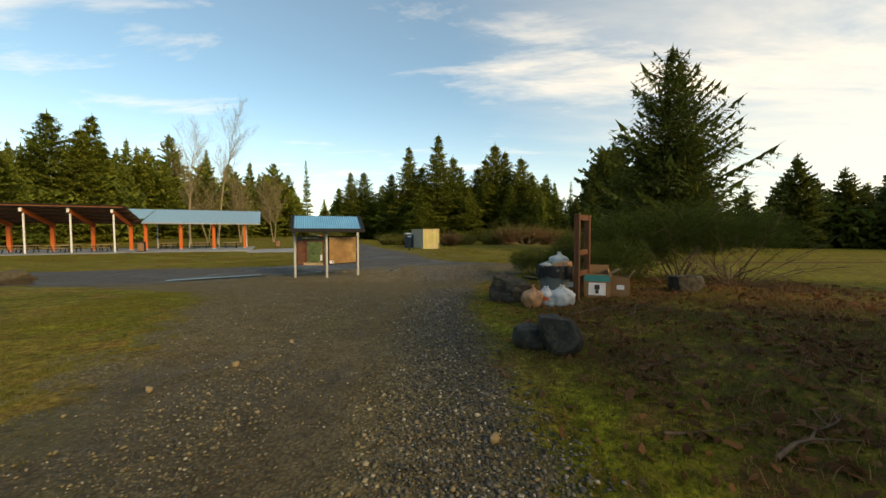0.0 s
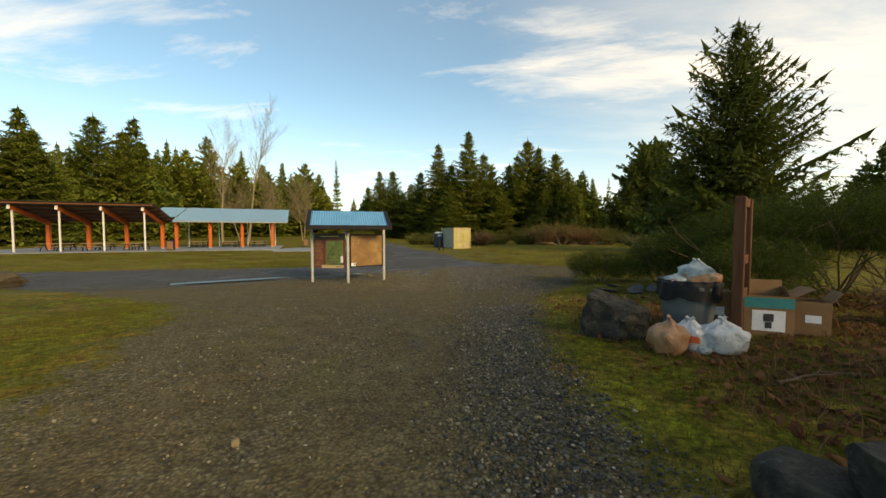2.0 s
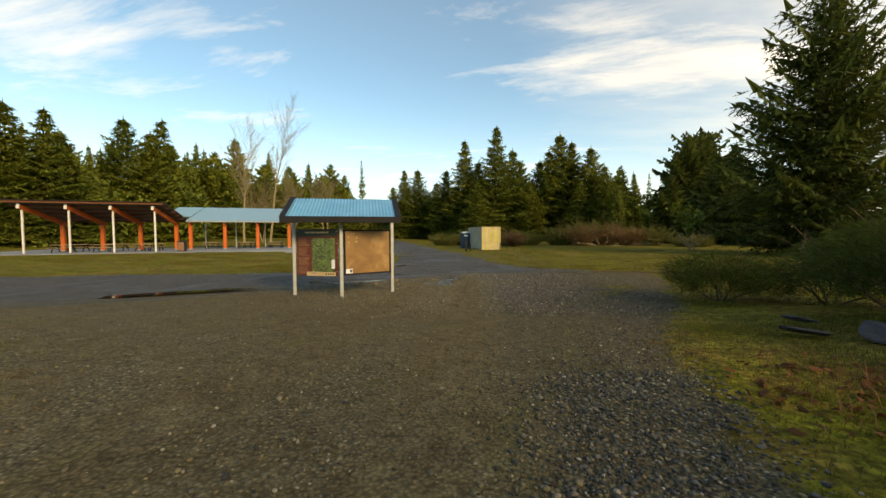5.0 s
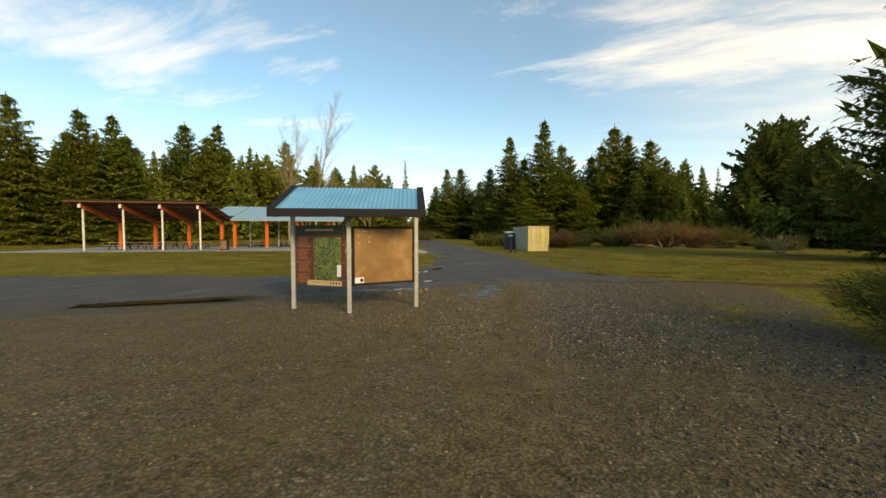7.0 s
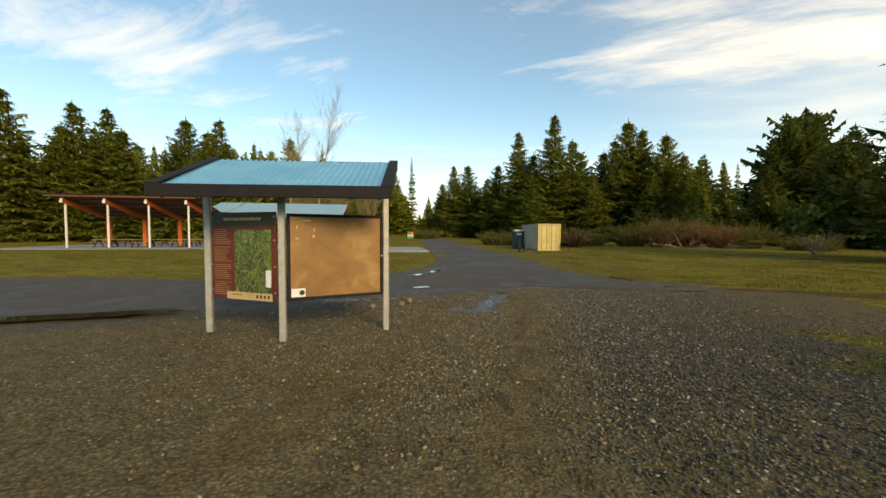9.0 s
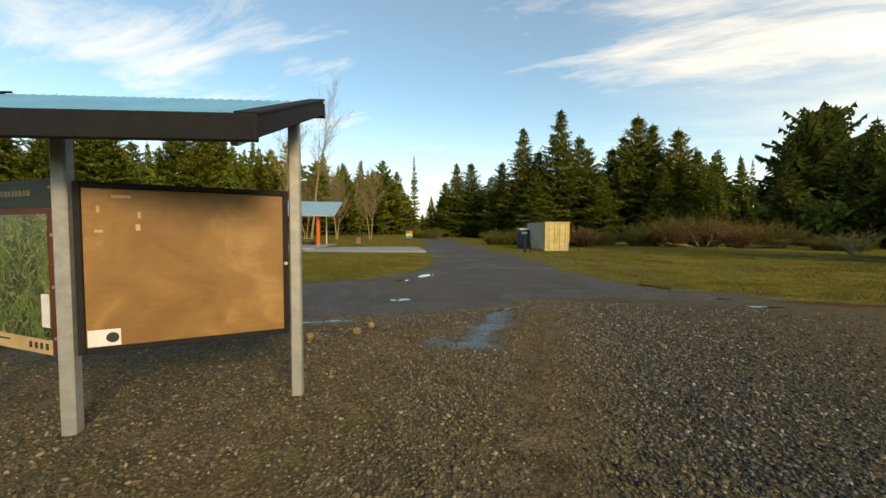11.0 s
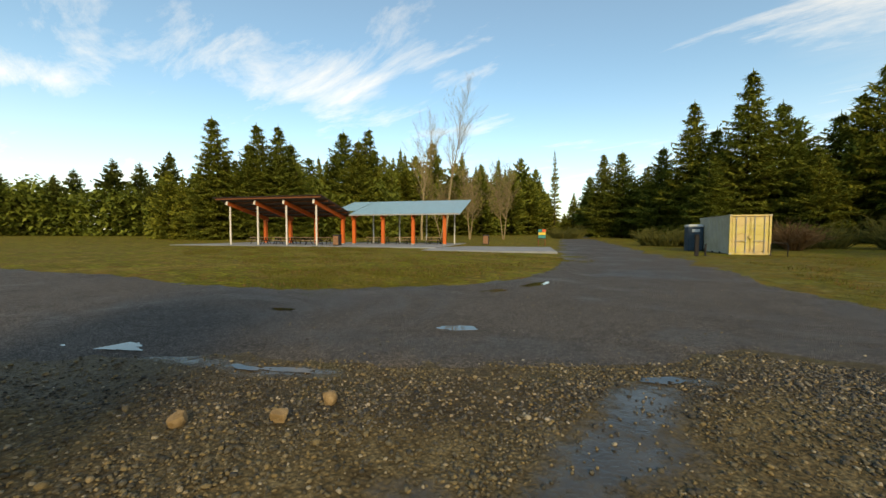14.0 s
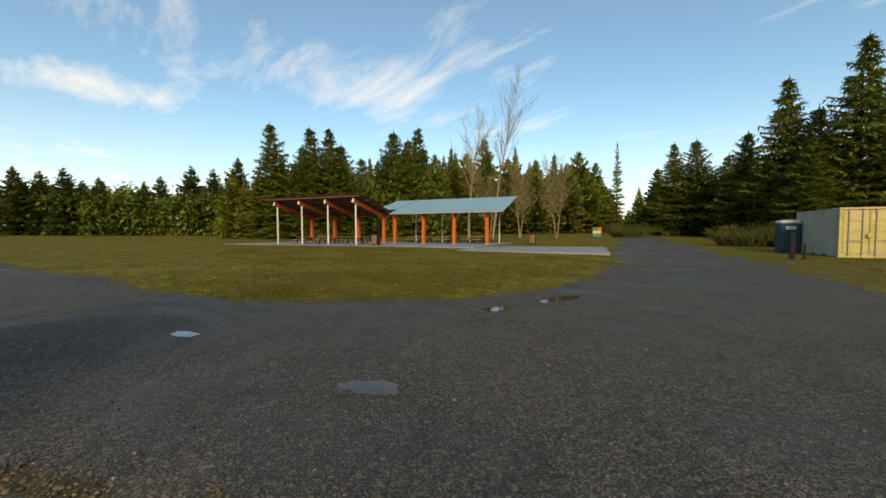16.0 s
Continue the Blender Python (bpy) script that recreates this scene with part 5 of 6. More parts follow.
branch(2.82, 0.40, 12, 0.95, 1, "curved brown branch lying on moss")
branch(2.35, 0.72, -28, 0.6, 2, "thin fallen branch on the dark soil")
branch(2.9, 1.9, 20, 0.7, 6, "thin fallen branch on the dark soil")
branch(3.0, 4.3, 25, 0.5, 3, "pale broken stick lying on mossy grass")
branch(3.9, 4.0, 60, 0.9, 4, "thin fallen branch on the dark soil")
branch(4.6, 3.0, -40, 1.2, 5, "fallen brown branch lying on dead leaves")


# ---- rubbish by the empty sign frame ----
def sign_frame():
    z = ground_z(3.55, 5.8)
    a, b = Vector((0, 0, 0)), Vector((0.38, 0.42, 0))
    t = thing("sign_frame", Matrix.Translation((3.61, 5.67, z)), "tall red-stained cedar sign frame with no panel", "sign frame")
    ang = math.degrees(math.atan2(b.y, b.x))
    for p in (a, b):
        part("upright", box((0.075, 0.11, 1.86), Matrix.Translation(p + Vector((0, 0, 0.83))) @ pose(0, 0, 0, 0, 0, ang), 0.008), REDWOOD, t)
    for zz in (1.70, 0.98, 0.55):
        part("rail", box((b.length - 0.09, 0.07, 0.11), Matrix.Translation((a + b) / 2 + Vector((0, 0, zz))) @ pose(0, 0, 0, 0, 0, ang), 0.006), REDWOOD, t)


def lump(rx, ry, rz, seed, wrinkle=0.22, pinch=True, sub=4):
    """A filled plastic bag: flat below, creased, gathered to a knot."""
    bm = bmesh.new()
    bmesh.ops.create_icosphere(bm, subdivisions=sub, radius=1.0)
    for v in bm.verts:
        p = v.co
        a = math.atan2(p.y, p.x)
        crease = 1 + wrinkle * noise.noise(p * 2.0 + Vector((seed, 0, 0))) + wrinkle * 0.6 * math.sin(a * 9 + seed + 3 * p.z) * max(0, p.z) + 0.5 * wrinkle * noise.noise(p * 6 + Vector((0, seed, 0)))
        k = 1.0
        if pinch and p.z > 0.45:
            k = 1 - 0.75 * min((p.z - 0.45) / 0.4, 1)
        z = max(p.z, -0.62) + 0.62
        v.co = Vector((p.x * rx * crease * k, p.y * ry * crease * k, z * rz / 1.62 * (1 + 0.15 * noise.noise(p * 3))))
    return bm


def bag(x, y, z, size, seed, material, label, knot=True, patch=None):
    t = thing("rubbish_bag", pose(x, y, z, 0, 0, seed * 40), label, "bag", "rubbish bags")
    smooth(part("sack", lump(*size, seed), material, t), 180)
    if knot:
        bm = bmesh.new()
        for s in (-1, 1):
            add_rod(bm, (0, 0, size[2] * 0.93), (s * 0.035, 0.02 * s, size[2] * 1.05), 0.012, 0.02, 6)
        part("knot", bm, material, t)
    if patch:
        a = radians(patch - seed * 40)
        vs, fs = [], []
        for i in range(6):
            for j in range(4):
                aa, zz = a + (i - 2.5) * 0.10, size[2] * (0.34 + 0.07 * j)
                vs.append((math.cos(aa) * size[0] * 1.07, math.sin(aa) * size[1] * 1.07, zz))
        fs = [(i * 4 + j, i * 4 + j + 4, i * 4 + j + 5, i * 4 + j + 1) for i in range(5) for j in range(3)]
        part("printed_mark", (vs, fs), REDPRINT, t)
    return t


def trash_can():
    x, y = 3.31, 6.15
    z = ground_z(x, y)
    t = thing("rubbish_bin", Matrix.Translation((x, y, z)), "overfull grey plastic rubbish bin with black liner", "bin")
    bm = bmesh.new()
    rings = [(0.27, 0.0), (0.275, 0.02), (0.325, 0.66), (0.345, 0.67), (0.345, 0.70), (0.315, 0.70), (0.26, 0.06)]
    vs, fs = [], []
    n = 32
    for r, h in rings:
        for i in range(n):
            a = 6.2832 * i / n
            rr = r * (1 + (0.012 * math.cos(a * 8) if 0.02 <= h <= 0.66 else 0))
            vs.append((math.cos(a) * rr, math.sin(a) * rr, h))
    for j in range(len(rings) - 1):
        for i in range(n):
            fs.append((j * n + i, j * n + (i + 1) % n, (j + 1) * n + (i + 1) % n, (j + 1) * n + i))
    fs.append(tuple(range(n))[::-1])
    fs.append(tuple(range((len(rings) - 1) * n, len(rings) * n)))
    smooth(part("tub", (vs, fs), CANPLASTIC, t), 50)
    bm.free()
    vs, fs = [], []
    n = 60
    prof = [(0.30, 0.66), (0.352, 0.715), (0.365, 0.66), (0.362, 0.55), (0.37, 0.47)]
    for j, (r, h) in enumerate(prof):
        for i in range(n):
            a = 6.2832 * i / n
            k = 0.016 * math.sin(a * 13 + j) + 0.025 * noise.noise(Vector((math.cos(a) * 3, math.sin(a) * 3, j)))
            vs.append((math.cos(a) * (r + k), math.sin(a) * (r + k), h + (0.07 * noise.noise(Vector((math.cos(a) * 2, math.sin(a) * 2, 9))) if j > 2 else 0)))
    fs = [(j * n + i, (j + 1) * n + i, (j + 1) * n + (i + 1) % n, j * n + (i + 1) % n) for j in range(len(prof) - 1) for i in range(n)]
    smooth(part("liner", (vs, fs), LINER, t, "black plastic bin liner"), 180)
    for dx, dy in ((0, -0.345), (0, 0.345)):
        part("grip", box((0.16, 0.03, 0.05), Matrix.Translation((dx, dy * 1.02, 0.62)), 0.01), CANPLASTIC, t)
    bag(x + 0.08, y - 0.02, z + 0.66, (0.23, 0.21, 0.31), 2.0, CLEARBAG, "pale plastic bag heaped on the full bin", True)
    bag(x + 0.10, y - 0.12, z + 0.64, (0.24, 0.2, 0.22), 5.0, TANBAG, "tan plastic bag heaped on the full bin", False)
    bag(x - 0.18, y - 0.06, z + 0.65, (0.15, 0.16, 0.14), 7.0, CLEARBAG, "small pale blue bag on the full bin", False, 230)


def carton(x, y, z, w, d, h, turn, label, flaps, prints=False):
    t = thing("cardboard_box", pose(x, y, z, 0, 0, turn), label, "box", "cardboard boxes")
    th = 0.012
    for nm, size, c in (("panel", (w, th, h), (0, -d / 2, h / 2)), ("panel", (w, th, h), (0, d / 2, h / 2)), ("panel", (th, d - th, h), (-w / 2 + th / 2, 0, h / 2)), ("panel", (th, d - th, h), (w / 2 - th / 2, 0, h / 2)), ("base", (w, d, th), (0, 0, th / 2 + 0.003))):
        part(nm, box(size, Matrix.Translation(c), 0.002), CARDBOARD, t)
    for side, tilt in flaps:
        ln = d * 0.48
        if side == "back":
            m = Matrix.Translation((0, d / 2, h)) @ pose(0, 0, 0, tilt, 0, 0) @ Matrix.Translation((0, 0, ln / 2))
            part("flap", box((w, th * .7, ln), m, 0.001), CARDBOARD, t)
        elif side == "front":
            m = Matrix.Translation((0, -d / 2, h)) @ pose(0, 0, 0, tilt, 0, 0) @ Matrix.Translation((0, 0, ln / 2))
            part("flap", box((w, th * .7, ln), m, 0.001), CARDBOARD, t)
        else:
            s = -1 if side == "left" else 1
            m = Matrix.Translation((s * w / 2, 0, h)) @ pose(0, 0, 0, 0, tilt, 0) @ Matrix.Translation((0, 0, w * 0.22))
            part("flap", box((th * .7, d, w * 0.44), m, 0.001), CARDBOARD, t)
    if prints:
        part("teal_band", box((w * 1.0, 0.003, h * 0.26), Matrix.Translation((0, -d / 2 - th / 2 - 0.002, h * 0.83)), 0), TEAL, t)
        part("white_panel", box((w * 0.66, 0.003, h * 0.52), Matrix.Translation((0, -d / 2 - th / 2 - 0.002, h * 0.38)), 0), WHITEPRINT, t)
        bm = bmesh.new()
        add_box(bm, (w * 0.2, 0.003, h * 0.2), Matrix.Translation((0, -d / 2 - th / 2 - 0.006, h * 0.46)), 0.001)
        add_box(bm, (w * 0.13, 0.003, h * 0.16), Matrix.Translation((0, -d / 2 - th / 2 - 0.006, h * 0.27)), 0.001)
        part("printed_mark", bm, DARKPRINT, t)
    else:
        part("label_patch", box((w * 0.4, 0.003, h * 0.22), Matrix.Translation((w * 0.05, -d / 2 - th / 2 - 0.003, h * 0.5)), 0), WHITEPRINT, t)
    return t


sign_frame()
trash_can()
for x, y, size, seed, mat, label, knot, patch in ((2.52, 5.42, (0.21, 0.19, 0.40), 1.0, TANBAG, "full tan plastic bag knotted shut on grass", True, None), (2.80, 5.50, (0.20, 0.17, 0.36), 3.0, WHITEBAG, "white plastic bag with a red print", True, 250),
                                                  (3.08, 5.38, (0.23, 0.18, 0.38), 4.0, WHITEBAG, "full white plastic bag on the grass", True, None), (2.86, 5.34, (0.09, 0.08, 0.10), 6.0, CLEARBAG, "small crumpled pale bag on the grass", False, None)):
    bag(x + 0.11, y - 0.09, ground_z(x, y), size, seed, mat, label, knot, patch)
carton(4.16, 6.0, ground_z(4.05, 6.1), 0.50, 0.36, 0.50, -20, "open cardboard box with teal and white print", (("back", -8), ("right", 60)), True)
carton(4.61, 5.9, ground_z(4.5, 6.0), 0.36, 0.34, 0.42, -28, "torn brown cardboard box leaning open", (("left", -20), ("right", 35)))
carton(3.73, 6.4, ground_z(3.62, 6.5), 0.50, 0.34, 0.52, -10, "plain brown cardboard box behind the post", (("back", -60),))


# ---- notice kiosk ----
def kiosk():
    ox, oy, turn = -5.60, 14.07, 20.5
    z = ground_z(-4.4, 15)
    t = thing("notice_kiosk", pose(ox, oy, z, 0, 0, turn), "steel-post notice kiosk with blue corrugated roof", "kiosk")
    zf, zb, depth, w = 2.21, 2.85, 1.44, 2.97
    slope = (zb - zf) / depth
    posts = [(0.04, 1.07), (1.41, 0.50), (2.90, 1.12)]
    for u, v in posts:
        top = zf + slope * v - 0.06
        p = part("post", box((0.10, 0.10, top + 0.3), Matrix.Translation((u, v, top / 2 - 0.15)) @ pose(0, 0, 0, 0, 0, -turn + 30), 0.012), GALV, t)
    v, f = corrugated(-0.02, w + 0.02, -0.02, depth + 0.04, zf + 0.02, zb + 0.04, 0.095, 0.012)
    part("roof_sheet", (v, f), BLUEROOF, t, "sky-blue corrugated metal sheet")
    part("fascia", box((w + 0.22, 0.05, 0.17), Matrix.Translation((w / 2, -0.06, zf - 0.02)), 0.008), BLACKSTEEL, t)
    part("fascia", box((w + 0.22, 0.05, 0.15), Matrix.Translation((w / 2, depth + 0.08, zb - 0.03)), 0.008), BLACKSTEEL, t)
    for u in (-0.07, w + 0.07):
        a, b = Vector((u, -0.06, zf - 0.01)), Vector((u, depth + 0.08, zb + 0.0))
        part("barge_board", beam(a, b, 0.07, 0.14, 0.008), BLACKSTEEL, t)
        cap = beam(a + Vector((0.03 if u < 0 else -0.03, 0, 0.08)), b + Vector((0.03 if u < 0 else -0.03, 0, 0.08)), 0.15, 0.02, 0.004)
        part("edge_flashing", cap, BLACKSTEEL, t)
    for u in (0.04, 1.41, 2.90):
        part("rafter", beam((u, 0.0, zf - 0.075), (u, depth, zb - 0.09), 0.05, 0.09, 0.004), GALV, t)
    for v in (0.12, 1.34):
        part("purlin", beam((0.02, v, zf + slope * v - 0.035), (w - 0.02, v, zf + slope * v - 0.035), 0.05, 0.05, 0.004), BLACKSTEEL, t)
    # map panel between the first two posts, pin board between the next two

    def panel_frame(i, j, gap0, gap1, off):
        a, b = Vector((*posts[i], 0)), Vector((*posts[j], 0))
        d = (b - a).normalized()
        n = Vector((d.y, -d.x, 0))
        a2, b2 = a + d * gap0 + n * off, b - d * gap1 + n * off
        m = Matrix((d, -n, Vector((0, 0, 1)))).transposed().to_4x4()
        m.translation = (a2 + b2) / 2 + Vector((0, 0, 0.10))
        return m, (b2 - a2).length

    m, wd = panel_frame(0, 1, 0.09, 0.10, 0.0)
    sign = part("map_panel", box((wd, 0.03, 1.36), m @ Matrix.Translation((0, 0, 1.17)), 0.005), MAROON, t, "maroon map panel")
    part("heading_band", box((wd - 0.02, 0.004, 0.20), m @ Matrix.Translation((0, -0.018, 1.735)), 0), DARKGREEN, sign)
    bm = bmesh.new()
    for i in range(14):
        add_box(bm, ((0.03, 0.05, 0.04)[i % 3], 0.003, 0.045), m @ Matrix.Translation((-0.36 + 0.054 * i, -0.022, 1.745)), 0)
    part("heading_bars", bm, CREAM, sign)
    part("trail_map", box((0.72, 0.004, 0.98), m @ Matrix.Translation((0.20, -0.018, 1.09)), 0), MAP, sign, "green printed trail map")
    part("map_key", box((0.10, 0.004, 0.26), m @ Matrix.Translation((0.505, -0.022, 0.83)), 0), WHITEPRINT, sign)
    part("icon_band", box((0.90, 0.004, 0.12), m @ Matrix.Translation((0.12, -0.018, 0.545)), 0), CREAM, sign)
    for i in range(4):
        part("icon", box((0.035, 0.003, 0.05), m @ Matrix.Translation((0.28 + 0.075 * i, -0.022, 0.545)), 0), DARKPRINT, sign)
    part("caption_bar", box((0.2, 0.003, 0.012), m @ Matrix.Translation((-0.12, -0.022, 0.56)), 0), DARKPRINT, sign)
    bm = bmesh.new()
    rng = random.Random(4)
    for i in range(34):
        if i % 9 == 8:
            continue
        ln = rng.uniform(0.24, 0.36)
        add_box(bm, (ln, 0.003, 0.012), m @ Matrix.Translation((-wd / 2 + 0.06 + ln / 2, -0.018, 1.58 - 0.031 * i)), 0)
    part("text_lines", bm, FADED, sign)
    for u in (-wd / 2 + 0.02, wd / 2 - 0.02):
        for zz in (0.62, 1.02, 1.42, 1.78):
            part("bolt", rod(m @ Vector((u, -0.012, zz)), m @ Vector((u, -0.028, zz)), 0.012, None, 8), GALV, sign)
    m, wd = panel_frame(1, 2, 0.07, 0.07, 0.03)
    board = part("pin_board", box((wd - 0.05, 0.02, 1.24), m @ Matrix.Translation((0, 0.0, 1.165)), 0.003), BOARD, t, "sun-faded tan pin board")
    for u in (-wd / 2 + 0.02, wd / 2 - 0.02):
        part("frame_side", box((0.045, 0.06, 1.32), m @ Matrix.Translation((u, 0, 1.165)), 0.005), BLACKSTEEL, board)
    for zz in (0.528, 1.802):
        part("frame_rail", box((wd - 0.086, 0.06, 0.045), m @ Matrix.Translation((0, 0, zz)), 0.005), BLACKSTEEL, board)
    note = part("note", box((0.20, 0.003, 0.13), m @ Matrix.Translation((-wd / 2 + 0.15, -0.014, 0.62)), 0), WHITEPRINT, board, "small pale paper note")
    bm = bmesh.new()
    bmesh.ops.create_cone(bm, cap_ends=True, segments=20, radius1=0.04, radius2=0.04, depth=0.003, matrix=m @ Matrix.Translation((-wd / 2 + 0.20, -0.0175, 0.62)) @ pose(0, 0, 0, 90, 0, 0))
    part("stamp", bm, DARKGREEN, board)
    for u, zz, ln in ((-0.46, 1.72, 0.12), (-0.60, 1.62, 0.02), (-0.6, 1.45, 0.05), (-0.35, 1.58, 0.02), (-0.36, 1.48, 0.03)):
        part("paper_scrap", box((ln, 0.004, 0.022 if ln > 0.03 else 0.05), m @ Matrix.Translation((u, -0.013, zz)), 0), CREAM, board)
    part("lock", rod(m @ Vector((wd / 2 - 0.02, -0.03, 1.16)), m @ Vector((wd / 2 - 0.02, -0.045, 1.16)), 0.016, None, 10), GALV, board)
    # boards' backing rail that ties the panels to the posts
    for zz in (0.72, 1.66):
        part("tie_rail", beam((0.04, 1.14, zz), (2.90, 1.19, zz), 0.03, 0.03, 0.003), BLACKSTEEL, t)
    return t


kiosk()


# ---- picnic shelter ----
def shelter():
    z = 0.15
    place = pose(-34.18, 37.25, z, 0, 0, 25.6)
    slab = bmesh.new()
    add_box(slab, (29.0, 15.2, 0.3), place @ Matrix.Translation((-1.5, 5.4, -0.15)), 0.01)
    tagged(part("pavement", slab, CONCRETE), "pale concrete slab under the picnic shelter", "pavement", kind="structure")
    apron = bmesh.new()
    add_box(apron, (10.2, 9.5, 0.34), place @ Matrix.Translation((17.7, -0.6, -0.26)), 0.01)
    tagged(part("pavement", apron, CONCRETE), "pale concrete apron between shelter and road", "pavement", kind="structure")
    t = thing("picnic_shelter", place, "open picnic shelter with two tilted roofs on orange columns", "shelter")

    def timber_bay(u, vo, vw, z_o, z_w):
        col = part("column", box((0.34, 0.34, z_o), Matrix.Translation((u, vo, z_o / 2)), 0.02), ORANGE, t, "orange timber column")
        part("column_shoe", box((0.40, 0.40, 0.10), Matrix.Translation((u, vo, 0.05)), 0.01), GALV, col)
        part("post", box((0.14, 0.14, z_w), Matrix.Translation((u, vw, z_w / 2)), 0.015), WHITESTEEL, t, "white steel post")
        dv = 1 if vw > vo else -1
        s = (z_w - z_o) / (vw - vo)
        a = Vector((u, vo - dv * 0.5, z_o - dv * 0.5 * s + 0.20))
        b = Vector((u, vw + dv * 0.42, z_w + dv * 0.42 * s + 0.20))
        part("roof_beam", beam(a, b, 0.20, 0.42, 0.01), ORANGE, t)
        d = (b - a).normalized()
        part("beam_cap", beam(b - d * 0.02, b + d * 0.06, 0.22, 0.44, 0.01), WHITESTEEL, t)

    zo, zw = 2.82, 4.08
    for i in range(4):
        timber_bay(-3.44 * i, 5.3, 0.0, zo, zw)
        timber_bay(1.4 + 3.53 * i, 5.3, 10.6, zo + 0.1, zw + 0.35)
    # west roof: high edge to the south
    s = (zo - zw) / 5.3

    def za(v):
        return zw + s * v + 0.42

    for v in (-0.75, 0.55, 1.85, 3.15, 4.45, 5.75):
        part("purlin", box((12.4, 0.12, 0.16), Matrix.Translation((-5.2, v, za(v) + 0.10)), 0.006), BROWNTIMBER, t)
    part("roof_sheet", corrugated(-11.6, 1.15, -1.0, 6.15, za(-1.0) + 0.21, za(6.15) + 0.21, 0.20, 0.025), DARKROOF, t, "dark corrugated roof sheet")
    s2 = (zw + 0.35 - zo - 0.1) / 5.3

    def zb(v):
        return zo + 0.1 + s2 * (v - 5.3) + 0.42

    for v in (4.75, 6.05, 7.4, 8.7, 10.0, 11.2):
        part("purlin", box((12.2, 0.12, 0.16), Matrix.Translation((7.4, v, zb(v) + 0.10)), 0.006), ORANGE, t)
    part("roof_sheet", corrugated(1.2, 13.9, 4.45, 11.5, zb(4.45) + 0.21, zb(11.5) + 0.21, 0.20, 0.025), PALEROOF, t, "pale blue corrugated roof sheet")
    part("roof_sheet", corrugated(-1.7, 1.1, 6.4, 11.5, zb(6.4) + 0.21, zb(11.5) + 0.21, 0.20, 0.025), PALEROOF, t, "pale blue corrugated roof sheet")
    part("gutter", box((12.6, 0.12, 0.12), Matrix.Translation((7.55, 4.38, zb(4.45) + 0.13)), 0.01), GALV, t)

    def table(m):
        p = thing("picnic_table", m, "weathered plank picnic table with black steel legs", "table", "tables in the shelter")
        for v in (-0.29, -0.095, 0.095, 0.29):
            part("plank", box((1.9, 0.18, 0.045), Matrix.Translation((0, v, 0.74)), 0.006), TABLEWOOD, p)
        for sgn in (-1, 1):
            part("bench", box((1.9, 0.26, 0.045), Matrix.Translation((0, sgn * 0.72, 0.45)), 0.006), TABLEWOOD, p)
        for u in (-0.65, 0.65):
            for sgn in (-1, 1):
                part("leg", beam((u, sgn * 0.62, 0), (u, sgn * 0.16, 0.72), 0.07, 0.07, 0.004), BLACKSTEEL, p)
            part("cross_bar", box((0.06, 1.6, 0.06), Matrix.Translation((u, 0, 0.40)), 0.004), BLACKSTEEL, p)
        return p

    first = table(place @ pose(-8.6, 2.2, 0))
    for u, v, a in ((-5.2, 2.0, 4), (-1.8, 2.3, -3), (-8.4, 4.0, 2), (-5.0, 4.1, 0), (-1.7, 3.9, 5), (3.1, 7.2, 0), (6.7, 7.0, 3), (10.2, 7.3, -4), (3.2, 9.2, 2), (6.8, 9.3, 0), (10.1, 9.2, 4)):
        copy_thing(first, place @ pose(u, v, 0, 0, 0, a))

    def litter_bin(x, y):
        p = thing("litter_bin", pose(x, y, 0.15, 0, 0, 25), "brown slatted litter bin with black side panels", "bin", "litter bins")
        part("body", box((0.62, 0.62, 1.0), Matrix.Translation((0, 0, 0.52)), 0.02), BLACKPLASTIC, p)
        for i in range(5):
            part("slat", box((0.10, 0.02, 0.86), Matrix.Translation((-0.22 + 0.11 * i, -0.322, 0.52)), 0.004), BINSLAT, p)
        part("lid", box((0.68, 0.68, 0.07), Matrix.Translation((0, 0, 1.055)), 0.02), BLACKPLASTIC, p)

    litter_bin(-32.2, 38.3)
    litter_bin(-23.1, 51.4)


shelter()


def info_sign(x, y):
    t = thing("information_sign", pose(x, y, ground_z(x, y), 0, 0, 48), "small colourful park sign on two posts", "sign")
    for u in (-0.42, 0.42):
        part("post", box((0.09, 0.09, 1.95), Matrix.Translation((u, 0, 0.95)), 0.006), BROWNTIMBER, t)
    pn = part("panel", box((0.98, 0.04, 1.15), Matrix.Translation((0, -0.065, 1.30)), 0.006), DARKGREEN, t)
    cols = (TEAL, REDPRINT, YELLOWPRINT, YELLOWPRINT, TEAL, TEAL)
    for i in range(6):
        part("printed_block", box((0.44, 0.005, 0.30), Matrix.Translation((-0.23 + 0.46 * (i % 2), -0.089, 1.68 - 0.34 * (i // 2))), 0), cols[i], pn)


info_sign(-19.0, 57.0)


